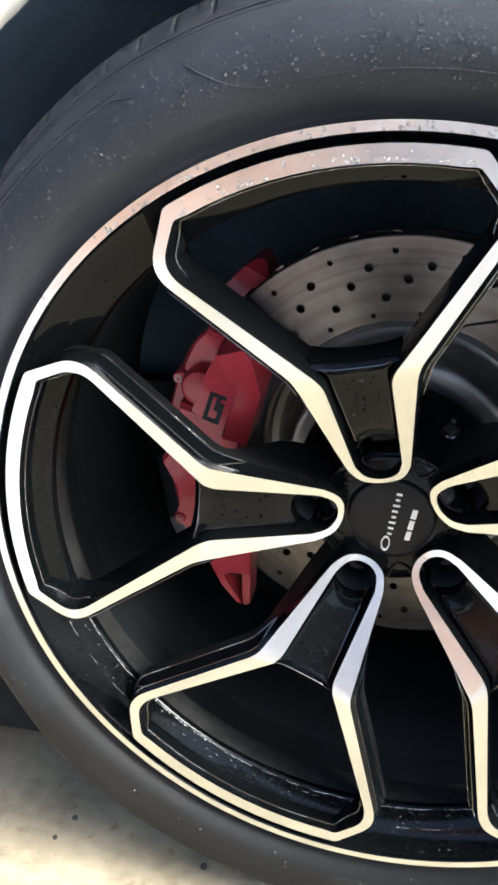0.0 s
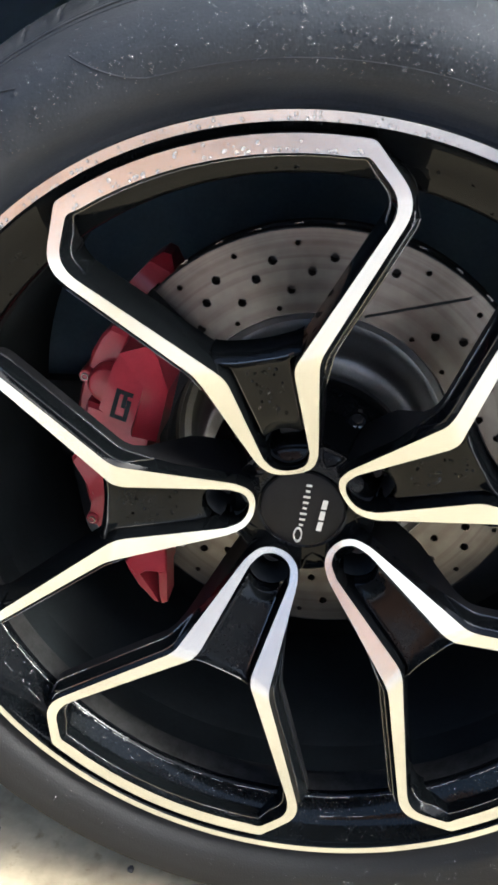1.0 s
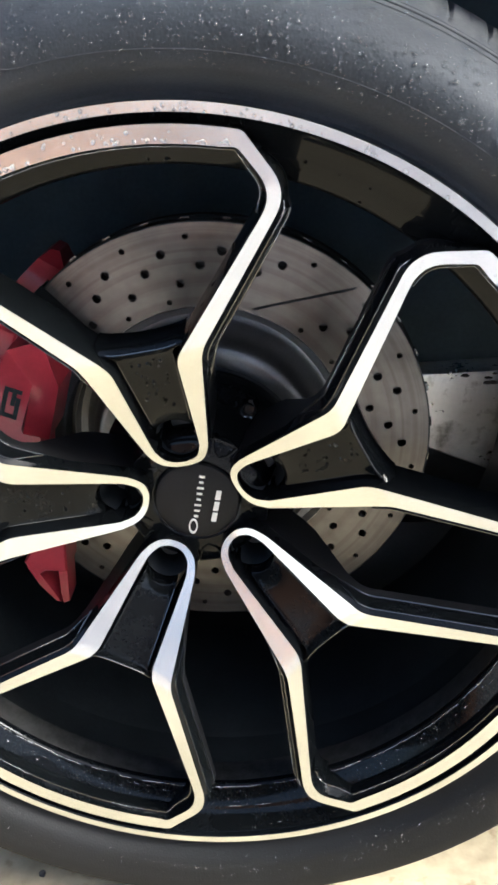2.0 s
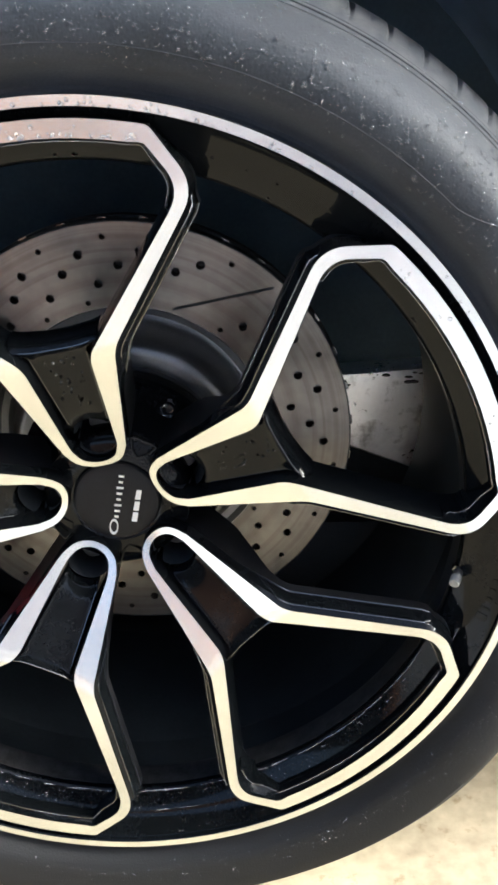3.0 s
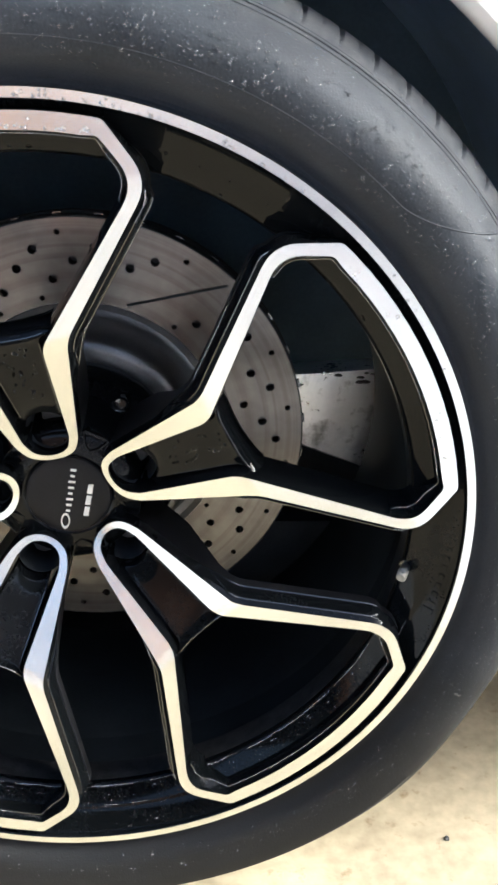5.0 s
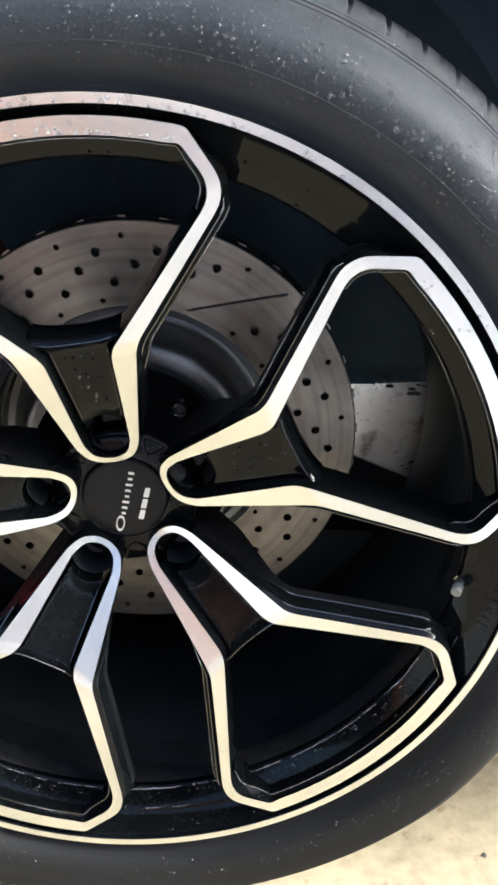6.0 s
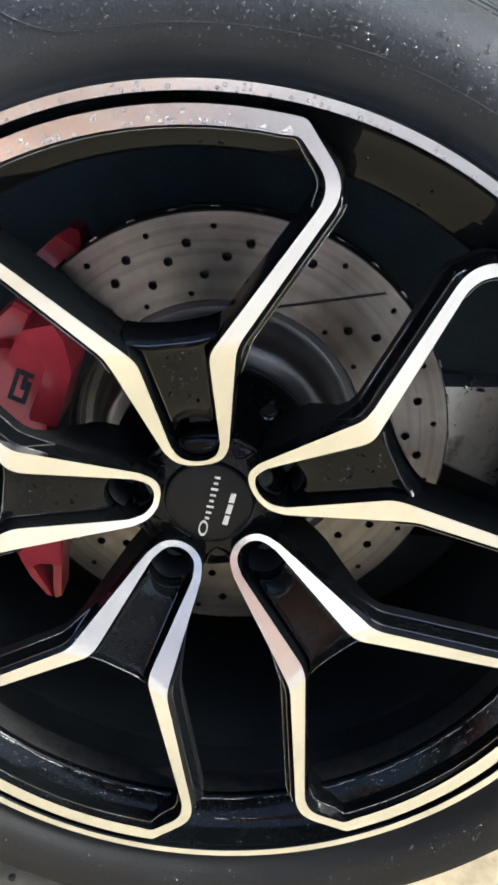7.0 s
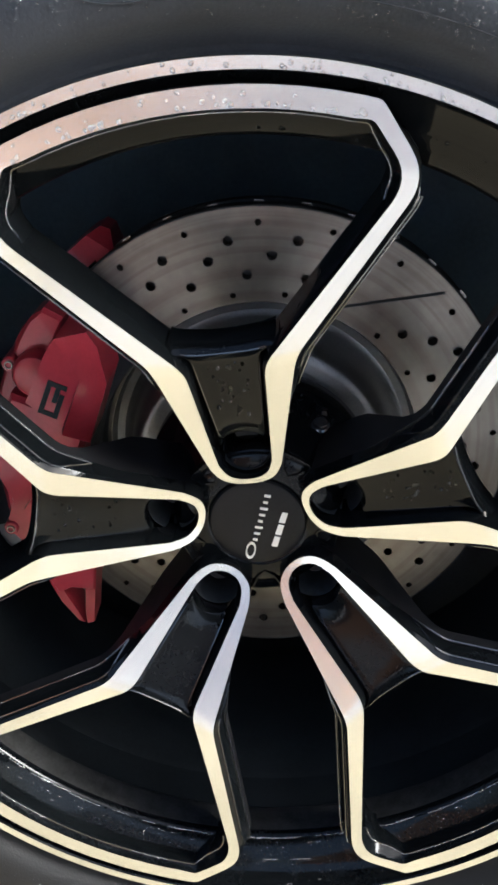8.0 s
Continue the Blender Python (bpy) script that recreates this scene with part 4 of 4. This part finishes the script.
spots, taken = [], set()
for tries in range(60000):
    if len(spots) > 3000:
        break
    a = random.uniform(8, 168) if random.random() < 0.90 else random.uniform(-60, 240)
    r = random.triangular(0.304, 0.370, 0.340)
    d = noise.noise(Vector((math.cos(radians(a)) * r * 22, math.sin(radians(a)) * r * 22, 3)))
    if random.random() > 0.66 + 0.35 * d or (a > 93 and random.random() < (0.86 if r > 0.350 else 0.52)):
        continue
    size = min(0.0017, 0.00056 + random.expovariate(3400)) * (0.85 if a > 93 else 1.0)
    for k in range(random.choice((1, 1, 1, 1, 2))):     # short strings, one below the other
        x, z = polar(r, a)
        r2, a2 = math.hypot(x, z - 0.0042 * k), math.degrees(math.atan2(z - 0.0042 * k, x))
        x, z = polar(r2, a2)
        cell = (round(x / 0.0033), round(z / 0.0033))
        if 0.303 < r2 < 0.371 and cell not in taken:    # beads that touch have run together
            taken.add(cell)
            p, n = tyre_spot(r2, a2)
            spots.append((p, n, size * random.uniform(0.8, 1.1)))
tagged(part("water_beads", beads(spots), WATER, angle=80), "clear water beads clinging to the tyre sidewall", "water drops", kind="stuff")
spots = []
for k in range(2400):                        # fine splashes low on the tyre
    a = random.uniform(-168, 14) if k % 2 else random.uniform(-95, 20)
    p, n = tyre_spot(random.uniform(0.304, 0.366), a)
    spots.append((p, n, random.uniform(0.00020, 0.00040) + 0.0003 * (random.random() > 0.94)))
tagged(part("water_beads", beads(spots), FLECK, angle=80), "fine water splashes on the lower tyre sidewall", "water drops", kind="stuff")
spots = []
for k in range(230):
    a = random.gauss(92, 34)
    r = random.choice((random.uniform(0.2853, 0.2870), random.uniform(0.2853, 0.2900), random.uniform(0.2690, 0.2715), random.uniform(0.2690, 0.2770)))
    x, z = polar(r, a)
    if r < 0.28 and abs((a - FIRST + 36) % 72 - 36) > 19:
        continue
    spots.append(((x, 0.0002, z + H), (0, -1, 0), random.uniform(0.0005, 0.0015)))
for k in range(46):
    a = random.uniform(30, 172)
    r = random.choice((0.2672, 0.2668, 0.2566))
    x, z = polar(r, a)
    c, s = polar(1, a)
    spots.append(((x, between(flange, r), z + H), (-0.8 * c, -0.6, -0.8 * s), random.choice((0.0006, 0.0009, 0.0012))))
tagged(part("water_beads", beads(spots, 0.5), CLEAR, angle=80), "clear water beads on the machined lip", "water drops", kind="stuff")
spots = []
for k in range(300):
    a, r = random.gauss(-88, 32), random.choice((random.uniform(0.2570, 0.2668), random.uniform(0.2570, 0.2668), random.uniform(0.268, 0.282)))
    x, z = polar(r, a)
    c, s = polar(1, a)
    n = (-0.82 * c, -0.57, -0.82 * s) if r < 0.267 else (-0.45 * c, -0.89, -0.45 * s)
    spots.append(((x, between(flange, r), z + H), n, random.choice((0.00025, 0.0003, 0.0004, 0.0005))))
for k in range(70):
    a, r = random.uniform(-165, -15), random.choice((0.2592, 0.2575, 0.2663, random.uniform(0.2585, 0.2660), random.uniform(0.2700, 0.2800)))
    x, z = polar(r, a)
    c, s = polar(1, a)
    n = (-0.60 * c, -0.80, -0.60 * s) if r < 0.267 else (-0.45 * c, -0.89, -0.45 * s)
    spots.append(((x, between(flange, r), z + H), n, random.uniform(0.00022, 0.00034), random.uniform(3, 8)))
tagged(part("water_beads", beads(spots), FLECK, angle=80), "small water beads scattered on the black rim", "water drops", kind="stuff")
spots = []
for spoke_k, count in ((0, 34), (1, 30), (4, 16)):
    m = Matrix.Translation((0, 0, H)) @ turn(FIRST - STEP * spoke_k)
    for k in range(count):
        u, v = random.uniform(0.088, 0.132), random.uniform(-0.011, 0.011)
        spots.append((m @ Vector((u, between(DEPTH, u) + 0.0103, v)), m.to_3x3() @ Vector((-0.33, -0.94, 0)), random.choice((0.0005, 0.0007, 0.0010, 0.0013))))
tagged(part("water_beads", beads(spots), CLEAR, angle=80), "clear water drops on the gloss black spoke plates", "water drops", kind="stuff")

# water held along the spokes' edges, in broken threads whitened in place of glints
def threads(paths, radius):
    bm = bmesh.new()
    for pts in paths:
        k = random.randint(0, 6)
        while k < len(pts) - 2:
            run = random.choice((2, 3, 3, 5, 8))
            piece = wire(pts[k:k + run + 1], radius * random.uniform(0.7, 1.2))
            me = bpy.data.meshes.new("thread")
            piece.to_mesh(me)
            piece.free()
            bm.from_mesh(me)
            bpy.data.meshes.remove(me)
            k += run + random.choice((1, 2, 4, 7))
    return bm


paths = []
for k in range(5):
    m = Matrix.Translation((0, 0, H)) @ turn(FIRST - STEP * k)
    n = len(lo)
    flank_ids = [i for i in range(n) if 0.128 < lo[i].length < 0.246 and lo[i].y > 0.03 and lo[i].x < 0.232]
    for side in (1, -1):
        ids = [i if side == 1 else (n - i) % n for i in flank_ids]
        paths.append([m @ Vector(flank_point(i, 0.0035, 0.0030)) for i in ids])
        paths.append([m @ Vector(flank_point(i, 0.0075, 0.0129)) for i in ids])
    paths.append([m @ Vector(inside(i, w, 0.0021 + 1.6 * w)) for i, w in ledge_path()])
for r, y in ((0.2541, 0.0249), (0.2671, 0.0160), (0.2545, 0.0244)):
    paths.append([Vector((polar(r, a)[0], y, polar(r, a)[1] + H)) for a in [-165 + 1.1 * j for j in range(137)]])
tagged(part("water_threads", threads(paths, 0.00034), FLECK, angle=80), "thin broken threads of water along black edges, whitened for glints", "water drops", kind="stuff")
